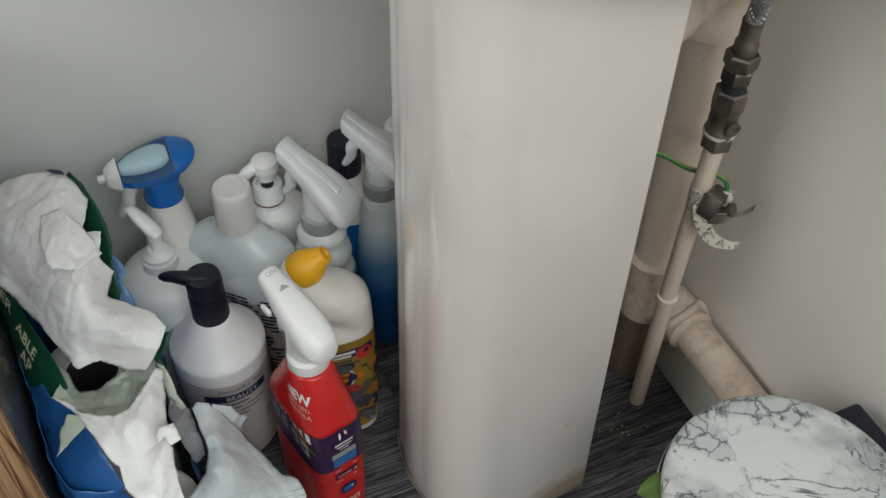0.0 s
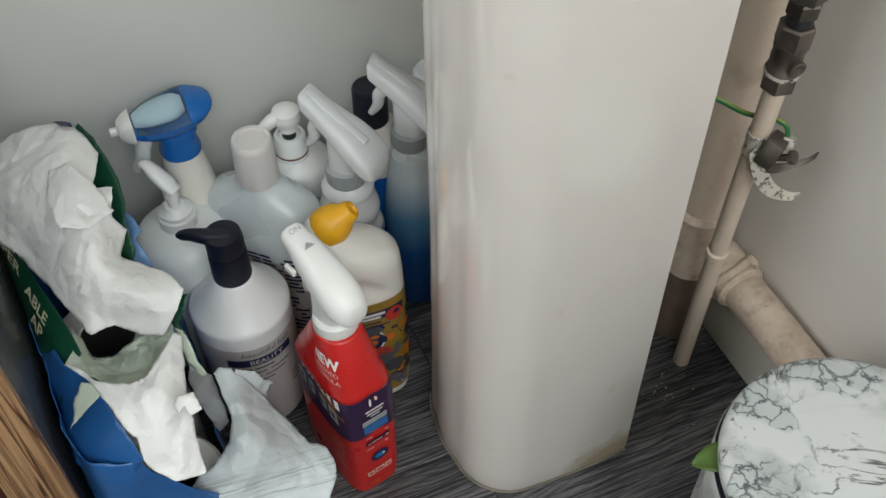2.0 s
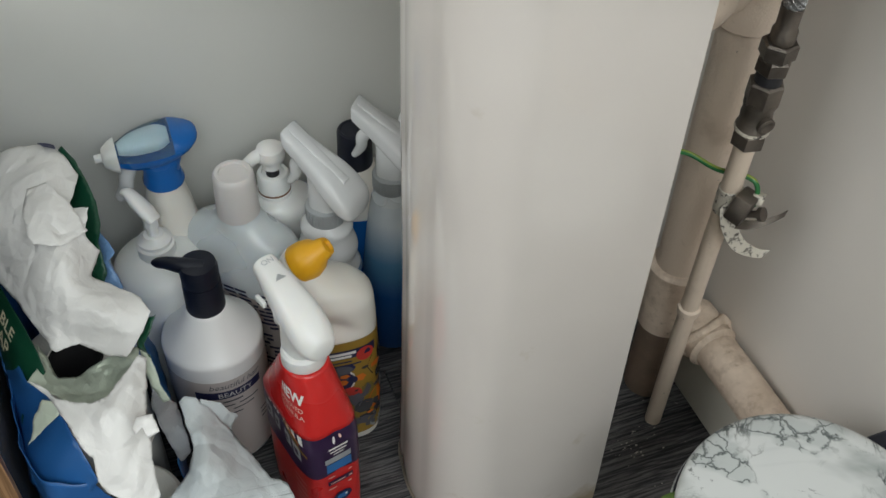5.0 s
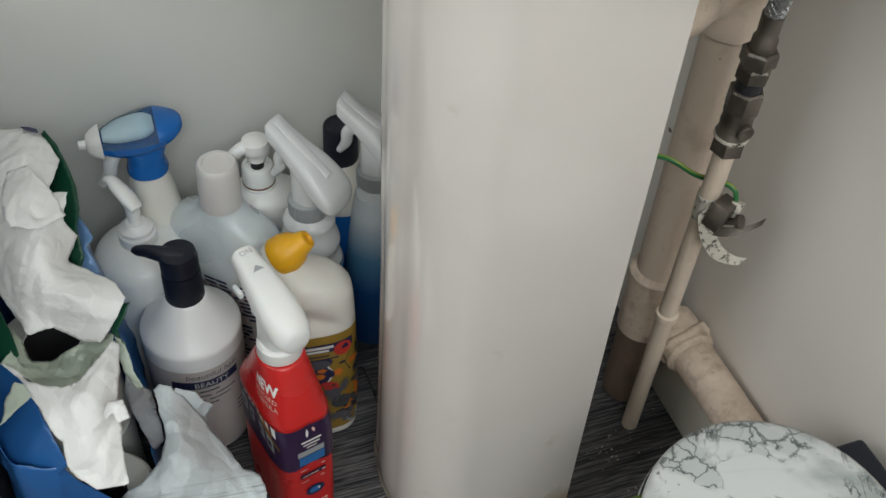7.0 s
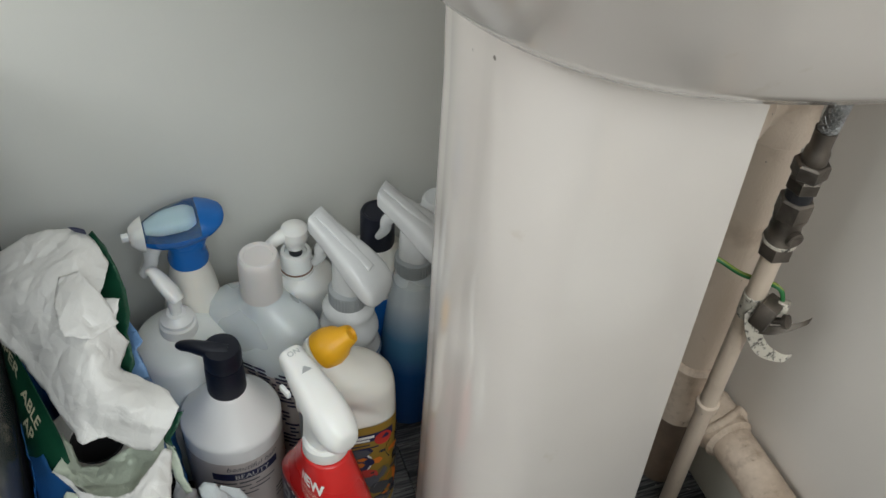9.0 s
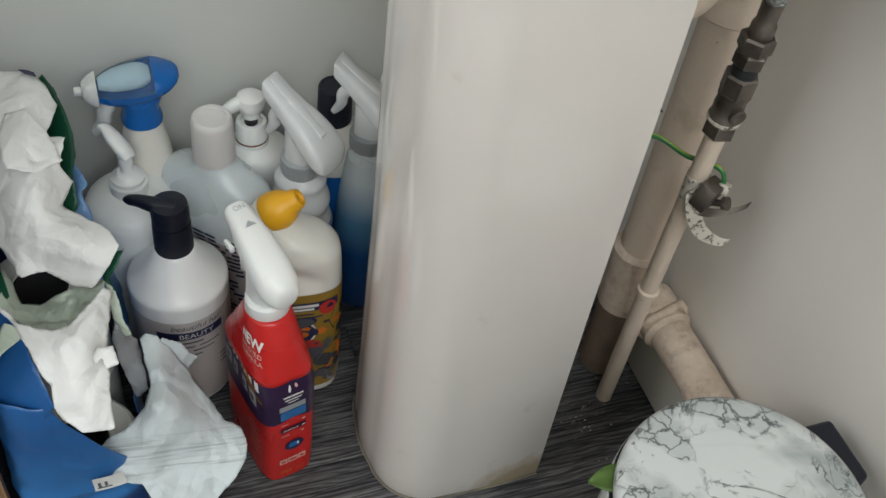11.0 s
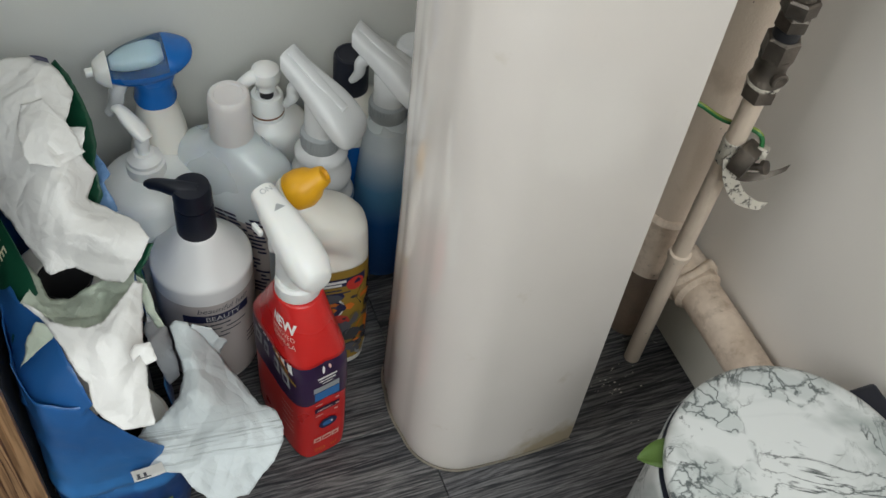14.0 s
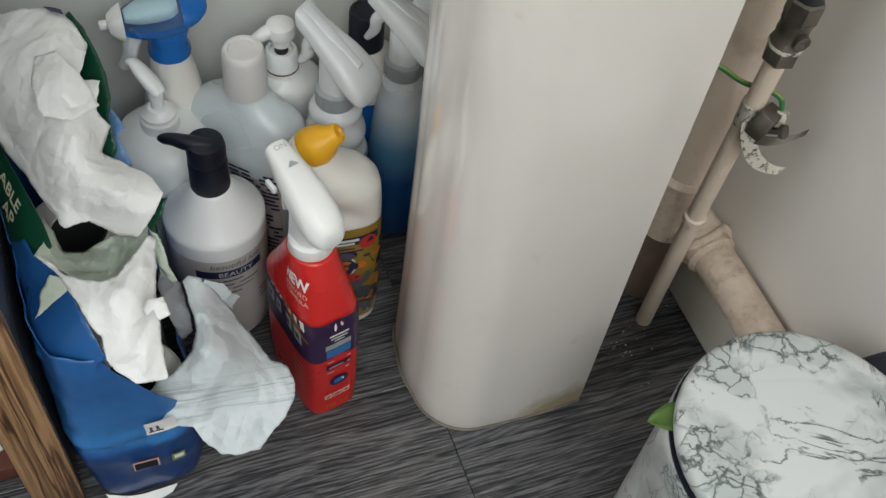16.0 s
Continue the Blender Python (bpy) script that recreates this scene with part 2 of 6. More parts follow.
def ceramic_material():
    """White glaze, with a yellow-brown stain low on the side by the pipes."""
    m, nt, b = nodes_of("glazed_ceramic")
    big, fine = noise_node(nt, 5.0, 3.0), noise_node(nt, 30.0, 5.0)
    tc, sep = nt.nodes.new("ShaderNodeTexCoord"), nt.nodes.new("ShaderNodeSeparateXYZ")
    nt.links.new(tc.outputs["Object"], sep.inputs[0])
    c1 = ramp(nt, big.outputs["Fac"], [(0.3, (0.69, 0.636, 0.592)), (0.7, (0.745, 0.69, 0.645))]).outputs[0]
    low = nt.nodes.new("ShaderNodeMapRange")
    low.inputs["From Min"].default_value, low.inputs["From Max"].default_value = 0.055, 0.0
    nt.links.new(sep.outputs["Z"], low.inputs["Value"])
    side = nt.nodes.new("ShaderNodeMapRange")
    side.inputs["From Min"].default_value, side.inputs["From Max"].default_value = 0.255, 0.345
    nt.links.new(sep.outputs["X"], side.inputs["Value"])
    mul = nt.nodes.new("ShaderNodeMath")
    mul.operation = "MULTIPLY"
    nt.links.new(low.outputs[0], mul.inputs[0])
    nt.links.new(side.outputs[0], mul.inputs[1])
    add = nt.nodes.new("ShaderNodeMath")
    add.operation, add.inputs[1].default_value = "MULTIPLY_ADD", 0.9
    nt.links.new(mul.outputs[0], add.inputs[0])
    nt.links.new(fine.outputs["Fac"], add.inputs[2])
    mask = ramp(nt, add.outputs[0], [(0.68, (0, 0, 0)), (0.95, (0.75, 0.75, 0.75))]).outputs[0]
    speck = noise_node(nt, 70, 2.0, 0.4)
    dots = ramp(nt, speck.outputs["Fac"], [(0.8, (0, 0, 0)), (0.82, (1, 1, 1))]).outputs[0]
    nt.links.new(mixed(nt, dots, mixed(nt, mask, c1, (0.42, 0.32, 0.17)), (0.25, 0.22, 0.19)), b.inputs["Base Color"])
    b.inputs["Roughness"].default_value = 0.16
    b.inputs["Coat Weight"].default_value = 0.5
    b.inputs["Coat Roughness"].default_value = 0.06
    bump(nt, b, big.outputs["Fac"], 0.12, 0.004)
    return m


CERAMIC = ceramic_material()


def pipe_paint(name, clean):
    """Cream gloss paint with soft brown grime and chips; clean: how far the grime keeps away."""
    m, nt, b = nodes_of(name)
    soft, mid, fine, chip = noise_node(nt, 22, 4.0, 0.6), noise_node(nt, 75, 5.0, 0.65), noise_node(nt, 500, 3.0), noise_node(nt, 150, 3.0)
    grime = ramp(nt, soft.outputs["Fac"], [(0.42 + clean, (0, 0, 0)), (0.72 + clean, (0.8, 0.8, 0.8))]).outputs[0]
    streak = ramp(nt, mid.outputs["Fac"], [(0.5 + clean, (0, 0, 0)), (0.72 + clean, (0.7, 0.7, 0.7))]).outputs[0]
    dots = ramp(nt, chip.outputs["Fac"], [(0.72, (0, 0, 0)), (0.76, (1, 1, 1))]).outputs[0]
    c = mixed(nt, grime, (0.73, 0.6, 0.485), (0.42, 0.31, 0.22))
    c = mixed(nt, streak, c, (0.36, 0.26, 0.18))
    nt.links.new(mixed(nt, dots, c, (0.2, 0.14, 0.1)), b.inputs["Base Color"])
    b.inputs["Roughness"].default_value = 0.4
    h = nt.nodes.new("ShaderNodeMath")
    h.operation = "ADD"
    nt.links.new(mid.outputs["Fac"], h.inputs[0])
    nt.links.new(fine.outputs["Fac"], h.inputs[1])
    bump(nt, b, h.outputs[0], 0.3, 0.0015)
    return m


PAINTED_PIPE = pipe_paint("painted_pipe", 0.13)
STAINED_PIPE = pipe_paint("stained_painted_pipe", 0.0)
SKIRT_PAINT = surface("skirting_paint", (0.66, 0.63, 0.55), 0.42, vary=0.12, scale=25, relief=0.15, spot=(0.3, 0.26, 0.2), spots=0.0)
OLD_BRASS = surface("tarnished_brass", (0.2, 0.172, 0.148), 0.42, 0.85, vary=0.6, scale=120, relief=0.35, spot=(0.5, 0.46, 0.4), spots=0.03)
STEEL = surface("braided_steel", (0.36, 0.36, 0.36), 0.4, 1.0, vary=0.2, scale=200, relief=0.3)
CHIPPED = surface("chipped_white_metal", (0.6, 0.55, 0.47), 0.45, 0.2, vary=0.2, scale=60, relief=0.4, spot=(0.07, 0.06, 0.055), spots=0.2)
BLACK_RUBBER = surface("black_rubber", (0.02, 0.02, 0.024), 0.45)
GREEN_WIRE = surface("green_cable_sheath", (0.025, 0.15, 0.045), 0.35)
YELLOW_WIRE = surface("yellow_cable_stripe", (0.24, 0.3, 0.06), 0.4)
WHITE_PLASTIC = surface("white_plastic", (0.86, 0.855, 0.835), 0.32, vary=0.04, scale=30, relief=0.03, sub=0.15)
DUSTY_WHITE = surface("dusty_white_plastic", (0.92, 0.93, 0.91), 0.38, vary=0.05, scale=30, relief=0.05, sub=0.1, spot=(0.35, 0.33, 0.3), spots=0.0)
CREAM_PLASTIC = surface("cream_plastic", (0.82, 0.79, 0.725), 0.36, vary=0.05, scale=25, relief=0.04, sub=0.2)
PEARL = surface("pearl_plastic", (0.9, 0.885, 0.875), 0.3, 0.0, vary=0.03, scale=20, relief=0.02)
PEARL_BODY = surface("pink_grey_plastic", (0.6, 0.535, 0.51), 0.32, 0.0, vary=0.05, scale=20, relief=0.02)
BLACK_PLASTIC = surface("black_plastic", (0.007, 0.009, 0.019), 0.42, vary=0.2, scale=60, relief=0.05)
NAVY = surface("navy_print", (0.02, 0.022, 0.075), 0.4)
DARK_INK = surface("dark_grey_print", (0.1, 0.1, 0.12), 0.5)
RED = surface("red_plastic", (0.62, 0.018, 0.016), 0.3, vary=0.08, scale=30, relief=0.03, sub=0.05, coat=0.2)
PURPLE = surface("dark_purple_label", (0.035, 0.014, 0.055), 0.33, vary=0.3, scale=60, relief=0.03)
PRINT_WHITE = surface("white_print", (0.8, 0.78, 0.75), 0.45)
PRINT_PINK = surface("pale_pink_print", (0.8, 0.5, 0.42), 0.45)
PRINT_BLUE = surface("blue_print", (0.03, 0.16, 0.42), 0.4)
PRINT_YELLOW = surface("yellow_print", (0.33, 0.2, 0.03), 0.4)
PRINT_ORANGE = surface("orange_print", (0.7, 0.18, 0.02), 0.4)
PRINT_GREEN = surface("light_green_print", (0.22, 0.32, 0.07), 0.4)
OLIVE_PRINT = surface("olive_print", (0.2, 0.15, 0.04), 0.4)
PRINT_RED = surface("red_print", (0.55, 0.04, 0.03), 0.4)
CREAM_PRINT = surface("cream_print", (0.72, 0.68, 0.48), 0.5)
YELLOW_CAP = surface("yellow_cap_plastic", (0.8, 0.4, 0.012), 0.38, vary=0.08, scale=50, relief=0.05, sub=0.1)
BLUE_PLASTIC = surface("blue_plastic", (0.012, 0.135, 0.46), 0.25, vary=0.1, scale=30, relief=0.02)
CLEAR_BLUE = surface("clear_bluish_plastic", (0.62, 0.83, 0.95), 0.08, vary=0.05, transmit=0.92, relief=0.03, ior=1.1)
FROSTED = surface("frosted_plastic", (0.97, 0.985, 0.985), 0.17, vary=0.05, scale=60, relief=0.2, transmit=0.36, ior=1.35)
MILKY = surface("milky_plastic", (0.83, 0.885, 0.905), 0.3, vary=0.05, scale=25, relief=0.04, transmit=0.2, sub=0.2)
PINK_FROST = surface("pale_pink_frosted_cap", (0.86, 0.82, 0.8), 0.4, vary=0.05, relief=0.05, transmit=0.2, sub=0.2)
GREY_COLLAR = surface("grey_ribbed_plastic", (0.42, 0.44, 0.45), 0.4, vary=0.1, transmit=0.2)


def fading_blue():
    """A slim bottle's sleeve: deep blue at the foot, fading to milky white at the shoulder."""
    m, nt, b = nodes_of("fading_blue_sleeve")
    tc, sep = nt.nodes.new("ShaderNodeTexCoord"), nt.nodes.new("ShaderNodeSeparateXYZ")
    nt.links.new(tc.outputs["Object"], sep.inputs[0])
    mp = nt.nodes.new("ShaderNodeMath")
    mp.operation, mp.inputs[1].default_value = "MULTIPLY", 5.0
    nt.links.new(sep.outputs["Z"], mp.inputs[0])
    c = ramp(nt, mp.outputs[0], [(0.0, (0.01, 0.05, 0.16)), (0.4, (0.015, 0.09, 0.28)), (0.62, (0.12, 0.3, 0.5)), (0.85, (0.7, 0.76, 0.8))])
    nt.links.new(c.outputs[0], b.inputs["Base Color"])
    b.inputs["Roughness"].default_value = 0.25
    b.inputs["Transmission Weight"].default_value = 0.15
    return m


BLUE_LIQUID = fading_blue()
DEEP_BLUE = surface("deep_blue_sleeve", (0.03, 0.12, 0.3), 0.32, vary=0.15)


def crumpled_paper(name, colour, lines=False):
    """Thin paper with fine creases, a little light coming through, and faint stains."""
    m, nt, b = nodes_of(name)
    big = noise_node(nt, 14, 3.0)
    nt.links.new(ramp(nt, big.outputs["Fac"], [(0.3, tuple(c * 0.93 for c in colour)), (0.7, colour)]).outputs[0], b.inputs["Base Color"])
    b.inputs["Roughness"].default_value = 0.55
    height = None
    for scale, amount in ((18, 0.5), (60, 0.12)):
        n = noise_node(nt, scale, 2.0, 0.5, (1.0, 1.0, 1.6), 0.4)
        sub = nt.nodes.new("ShaderNodeMath")
        sub.operation, sub.inputs[1].default_value = "SUBTRACT", 0.5
        ab = nt.nodes.new("ShaderNodeMath")
        ab.operation = "ABSOLUTE"
        mul = nt.nodes.new("ShaderNodeMath")
        mul.operation, mul.inputs[1].default_value = "MULTIPLY_ADD", amount
        nt.links.new(n.outputs["Fac"], sub.inputs[0])
        nt.links.new(sub.outputs[0], ab.inputs[0])
        nt.links.new(ab.outputs[0], mul.inputs[0])
        if height:
            nt.links.new(height, mul.inputs[2])
        else:
            mul.inputs[2].default_value = 0.0
        height = mul.outputs[0]
    for scale, amount in ((27, 1.0), (64, 0.4)):
        tc, warp, mix_v, vor = nt.nodes.new("ShaderNodeTexCoord"), noise_node(nt, 30, 1.0), nt.nodes.new("ShaderNodeVectorMath"), nt.nodes.new("ShaderNodeTexVoronoi")
        mix_v.operation, mix_v.inputs[1].default_value = "MULTIPLY_ADD", (0.02, 0.02, 0.02)
        nt.links.new(warp.outputs["Color"], mix_v.inputs[0])
        nt.links.new(tc.outputs["Object"], mix_v.inputs[2])
        nt.links.new(mix_v.outputs[0], vor.inputs["Vector"])
        vor.feature, vor.inputs["Scale"].default_value = "DISTANCE_TO_EDGE", scale
        mul = nt.nodes.new("ShaderNodeMath")
        mul.operation, mul.inputs[1].default_value = "MULTIPLY_ADD", amount
        nt.links.new(vor.outputs["Distance"], mul.inputs[0])
        nt.links.new(height, mul.inputs[2])
        height = mul.outputs[0]
    if lines:
        # crimped lines across the sheet, in a band along its slope; crease shade painted into their colour
        tc, sep, slope, gate = (nt.nodes.new("ShaderNode" + k) for k in ("TexCoord", "SeparateXYZ", "VectorMath", "ValToRGB"))
        slope.operation, slope.inputs[1].default_value = "DOT_PRODUCT", (0.1, 0.8, 0.6)
        nt.links.new(tc.outputs["Object"], slope.inputs[0])
        nt.links.new(tc.outputs["Object"], sep.inputs[0])
        com, n = nt.nodes.new("ShaderNodeCombineXYZ"), nt.nodes.new("ShaderNodeTexNoise")
        scaled = [nt.nodes.new("ShaderNodeMath") for _ in range(3)]
        for node, by, src in zip(scaled, (14.0, 560.0, 12.0), (sep.outputs["X"], slope.outputs["Value"], slope.outputs["Value"])):
            node.operation, node.inputs[1].default_value = "MULTIPLY_ADD", by
            nt.links.new(src, node.inputs[0])
        scaled[2].inputs[2].default_value = 0.7
        nt.links.new(scaled[0].outputs[0], com.inputs[0])
        nt.links.new(scaled[1].outputs[0], com.inputs[1])
        n.inputs["Scale"].default_value, n.inputs["Detail"].default_value, n.inputs["Distortion"].default_value = 1.0, 1.0, 0.6
        nt.links.new(com.outputs[0], n.inputs["Vector"])
        gate.color_ramp.elements[0].position, gate.color_ramp.elements[1].position = 0.33, 0.38
        gate.color_ramp.elements.new(0.66).color = (1, 1, 1, 1)
        gate.color_ramp.elements.new(0.74).color = (0, 0, 0, 1)
        nt.links.new(scaled[2].outputs[0], gate.inputs[0])
        line = mixed(nt, 1.0, ramp(nt, n.outputs["Fac"], [(0.36, (1, 1, 1)), (0.47, (0, 0, 0))]).outputs[0], gate.outputs[0], "MULTIPLY")
        old = b.inputs["Base Color"].links[0].from_socket
        nt.links.new(mixed(nt, line, old, tuple(c * 0.72 for c in colour)), b.inputs["Base Color"])
        mul = nt.nodes.new("ShaderNodeMath")
        mul.operation, mul.inputs[1].default_value = "MULTIPLY_ADD", -0.12
        nt.links.new(line, mul.inputs[0])
        nt.links.new(height, mul.inputs[2])
        height = mul.outputs[0]
    bump(nt, b, height, 0.8, 0.0045)
    return m


PAPER = crumpled_paper("white_inner_wrapper", (0.83, 0.818, 0.8))
BLUE_PAPER = crumpled_paper("bluish_thin_wrapper", (0.64, 0.685, 0.7), True)
GREENISH = crumpled_paper("greenish_thin_wrapper", (0.58, 0.64, 0.53))
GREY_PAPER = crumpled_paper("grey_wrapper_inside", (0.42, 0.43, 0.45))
TISSUE = surface("tissue_paper", (0.74, 0.72, 0.66), 0.8, vary=0.05, scale=60, relief=0.4)
CORE = surface("roll_core_cardboard", (0.03, 0.028, 0.03), 0.8)
LIGHT_BLUE_WRAP = surface("light_blue_wrapper", (0.14, 0.27, 0.5), 0.38, vary=0.25, scale=40, relief=0.15)
GREEN_SIDE = surface("green_wrapper_edge", (0.005, 0.06, 0.03), 0.38, vary=0.2, scale=30, relief=0.1)
PANEL_SIDE = surface("grey_worn_panel", (0.075, 0.075, 0.08), 0.25, vary=0.3, scale=20, relief=0.1)
RED_BROWN = surface("dark_red_brown_wood", (0.11, 0.035, 0.022), 0.45, vary=0.3, scale=40)
LEAF = surface("green_leaf", (0.085, 0.15, 0.03), 0.45, vary=0.3, scale=120, relief=0.2)
CRUMB = surface("plaster_crumb", (0.6, 0.57, 0.52), 0.8)
SEALANT = surface("yellowed_sealant", (0.22, 0.19, 0.15), 0.5, vary=0.4, scale=90)
CHROME = surface("chrome", (0.6, 0.6, 0.6), 0.15, 1.0)

# ---- building helpers ----


def thing(name, label, category, at=(0, 0, 0), turn=0.0, group="", kind=""):
    ob = new(name)
    ob.empty_display_size = 0.02
    ob.matrix_basis = pose(*at, 0, 0, turn)
    return tagged(ob, label, category, group, kind)


def part(name, bm, material, parent=None, label="", flat=False, solid=0.0, angle=40):
    me = bpy.data.meshes.new(name)
    bmesh.ops.recalc_face_normals(bm, faces=bm.faces)
    bm.to_mesh(me)
    bm.free()
    if not flat:
        me.polygons.foreach_set("use_smooth", [True] * len(me.polygons))
        me.set_sharp_from_angle(angle=radians(angle))
    me.materials.append(material)
    ob = new(name, me)
    if parent:
        ob.parent = parent
    if label:
        ob["label"] = label
    if name in ("small_print", "label_print", "header_print", "side_print", "barcode_panel", "hose_braid", "recycling_arrow"):
        ob["kind"] = "stuff"
    if solid:
        md = ob.modifiers.new("thickness", "SOLIDIFY")
        md.thickness = solid
    return ob


def loft(rings, cap=(True, True), closed=True):
    """A skin over rings of equal point counts."""
    bm = bmesh.new()
    vs = [[bm.verts.new(p) for p in r] for r in rings]
    n = len(rings[0])
    for a, b in zip(vs, vs[1:]):
        for i in range(n if closed else n - 1):
            j = (i + 1) % n
            bm.faces.new((a[i], a[j], b[j], b[i]))
    if cap[0]:
        bm.faces.new(vs[0][::-1])
    if cap[1]:
        bm.faces.new(vs[-1])
    return bm


def oval(cx, cy, z, a, b, p=2.0, n=48, turn=0.0):
    out = []
    ct, st = math.cos(radians(turn)), math.sin(radians(turn))
    for i in range(n):
        t = 2 * math.pi * i / n
        c, s = math.cos(t), math.sin(t)
        x, y = a * math.copysign(abs(c) ** (2 / p), c), b * math.copysign(abs(s) ** (2 / p), s)
        out.append(Vector((cx + ct * x - st * y, cy + st * x + ct * y, z)))
    return out


def lathe(profile, n=40, cap=(True, True), m=None):
    bm = loft([oval(0, 0, z, r, r, 2.0, n) for r, z in profile], cap)
    if m:
        bmesh.ops.transform(bm, matrix=m, verts=bm.verts)
    return bm


def box(size, at=(0, 0, 0), bevel=0.0, segments=2, m=None):
    bm = bmesh.new()
    bmesh.ops.create_cube(bm, size=1.0, matrix=Matrix.Translation(at) @ Matrix.Diagonal((*size, 1)))
    if bevel:
        bmesh.ops.bevel(bm, geom=bm.edges[:], offset=bevel, segments=segments, affect="EDGES", profile=0.5)
    if m:
        bmesh.ops.transform(bm, matrix=m, verts=bm.verts)
    return bm


def spline(points, per=8):
    ps = [Vector(p) for p in points]
    out = []
    for i in range(len(ps) - 1):
        a, b, c, d = ps[max(i - 1, 0)], ps[i], ps[i + 1], ps[min(i + 2, len(ps) - 1)]
        for k in range(per):
            t = k / per
            out.append(0.5 * (2 * b + (c - a) * t + (2 * a - 5 * b + 4 * c - d) * t * t + (3 * b - a - 3 * c + d) * t ** 3))
    return out + [ps[-1]]


def tube(points, radii, n=20, per=8, smooth=True, flat=1.0):
    path = spline(points, per) if smooth else [Vector(p) for p in points]
    if isinstance(radii, (int, float)):
        radii = [radii]
    rs = [np.interp(i / (len(path) - 1), np.linspace(0, 1, len(radii)), radii) if len(radii) > 1 else radii[0] for i in range(len(path))]
    rings, up = [], None
    for i, p in enumerate(path):
        d = (path[min(i + 1, len(path) - 1)] - path[max(i - 1, 0)]).normalized()
        if up is None:
            up = d.orthogonal().normalized()
        side = d.cross(up).normalized()
        up = side.cross(d).normalized()
        rings.append([p + (up * math.cos(2 * math.pi * k / n) * flat + side * math.sin(2 * math.pi * k / n)) * rs[i] for k in range(n)])
    return loft(rings)


def axis_pose(a, b):
    """A pose at a whose z axis points to b."""
    return Matrix.Translation(a) @ (Vector(b) - Vector(a)).to_track_quat("Z", "Y").to_matrix().to_4x4()


def shape(table):
    """The skin of a bottle from rows of (z, half width, half depth, squareness, shift x, shift y): a function of angle and height."""
    arr = np.array(table, float)
    z = arr[:, 0]
    h = np.diff(z)
    slopes = []
    for k in range(1, arr.shape[1]):
        d = np.diff(arr[:, k]) / h
        s = np.zeros(len(z))
        for i in range(1, len(z) - 1):
            s[i] = 0 if d[i - 1] * d[i] <= 0 else 2 * d[i - 1] * d[i] / (d[i - 1] + d[i])
        s[0], s[-1] = d[0], d[-1]
        slopes.append(s)

    def values(q):
        q = min(max(q, z[0]), z[-1])
        i = min(int(np.searchsorted(z, q, "right")) - 1, len(z) - 2)
        t = (q - z[i]) / h[i]
        out = []
        for k, s in enumerate(slopes, 1):
            a, b = arr[i, k], arr[i + 1, k]
            out.append((2 * t ** 3 - 3 * t * t + 1) * a + (t ** 3 - 2 * t * t + t) * h[i] * s[i] + (3 * t * t - 2 * t ** 3) * b + (t ** 3 - t * t) * h[i] * s[i + 1])
        return out

    def skin(angle, q, off=0.0):
        a, b, p, cx, cy = values(q)
        c, s = math.cos(angle), math.sin(angle)
        return Vector((cx + (a + off) * math.copysign(abs(c) ** (2 / p), c), cy + (b + off) * math.copysign(abs(s) ** (2 / p), s), q))

    skin.low, skin.high = z[0], z[-1]
    return skin


def skin_mesh(skin, steps=40, n=56, cap=(True, True)):
    zs = np.linspace(skin.low, skin.high, steps)
    return loft([[skin(2 * math.pi * i / n, q) for i in range(n)] for q in zs], cap)


def unrolled(skin, middle, height):
    """Places on a skin by the length u round it from the angle middle, and the height v."""
    angles = np.linspace(radians(middle) - math.pi, radians(middle) + math.pi, 361)
    pts = [skin(a, height) for a in angles]
    arc = np.concatenate([[0], np.cumsum([(q - p).length for p, q in zip(pts, pts[1:])])])
    arc -= arc[180]

    def place(u, v, off=0.0005):
        return skin(float(np.interp(u, arc, angles)), v, off)

    return place


def sticker(place, u0, u1, v0, v1, off=0.0005, nu=14, nv=6, lean=0.0, low=None, high=None):
    bm = bmesh.new()
    grid = []
    for j in range(nv + 1):
        row = []
        for i in range(nu + 1):
            u = u0 + (u1 - u0) * i / nu
            a, b = (low(u) if low else v0), (high(u) if high else v1)
            row.append(bm.verts.new(place(u, a + (b - a) * j / nv + lean * u, off)))
        grid.append(row)
    for a, b in zip(grid, grid[1:]):
        for i in range(nu):
            bm.faces.new((a[i], a[i + 1], b[i + 1], b[i]))
    return bm


def lettering(text, size, place, u=0.0, v=0.0, off=0.0009, shear=0.0, lean=0.0, bold=0.0):
    """The mesh of a word in the built-in font, laid on a skin by place(u, v)."""
    cu = bpy.data.curves.new("lettering", "FONT")
    cu.body, cu.size, cu.align_x, cu.shear, cu.offset = text, size, "CENTER", shear, bold
    cu.resolution_u = 3
    ob = bpy.data.objects.new("lettering", cu)
    scene.collection.objects.link(ob)
    me = bpy.data.meshes.new_from_object(ob.evaluated_get(bpy.context.evaluated_depsgraph_get()))
    bpy.data.objects.remove(ob)
    bm = bmesh.new()
    bm.from_mesh(me)
    for w in bm.verts:
        w.co = place(u + w.co.x, v + w.co.y + lean * w.co.x, off)
    return bm


def bars(place, rows, off=0.0009):
    """Rows of (u0, u1, v, height): small print as bars."""
    bm = bmesh.new()
    for u0, u1, v, h in rows:
        n = max(1, int((u1 - u0) / 0.003))
        lo = [bm.verts.new(place(u0 + (u1 - u0) * i / n, v, off)) for i in range(n + 1)]
        hi = [bm.verts.new(place(u0 + (u1 - u0) * i / n, v + h, off)) for i in range(n + 1)]
        for i in range(n):
            bm.faces.new((lo[i], lo[i + 1], hi[i + 1], hi[i]))
    return bm


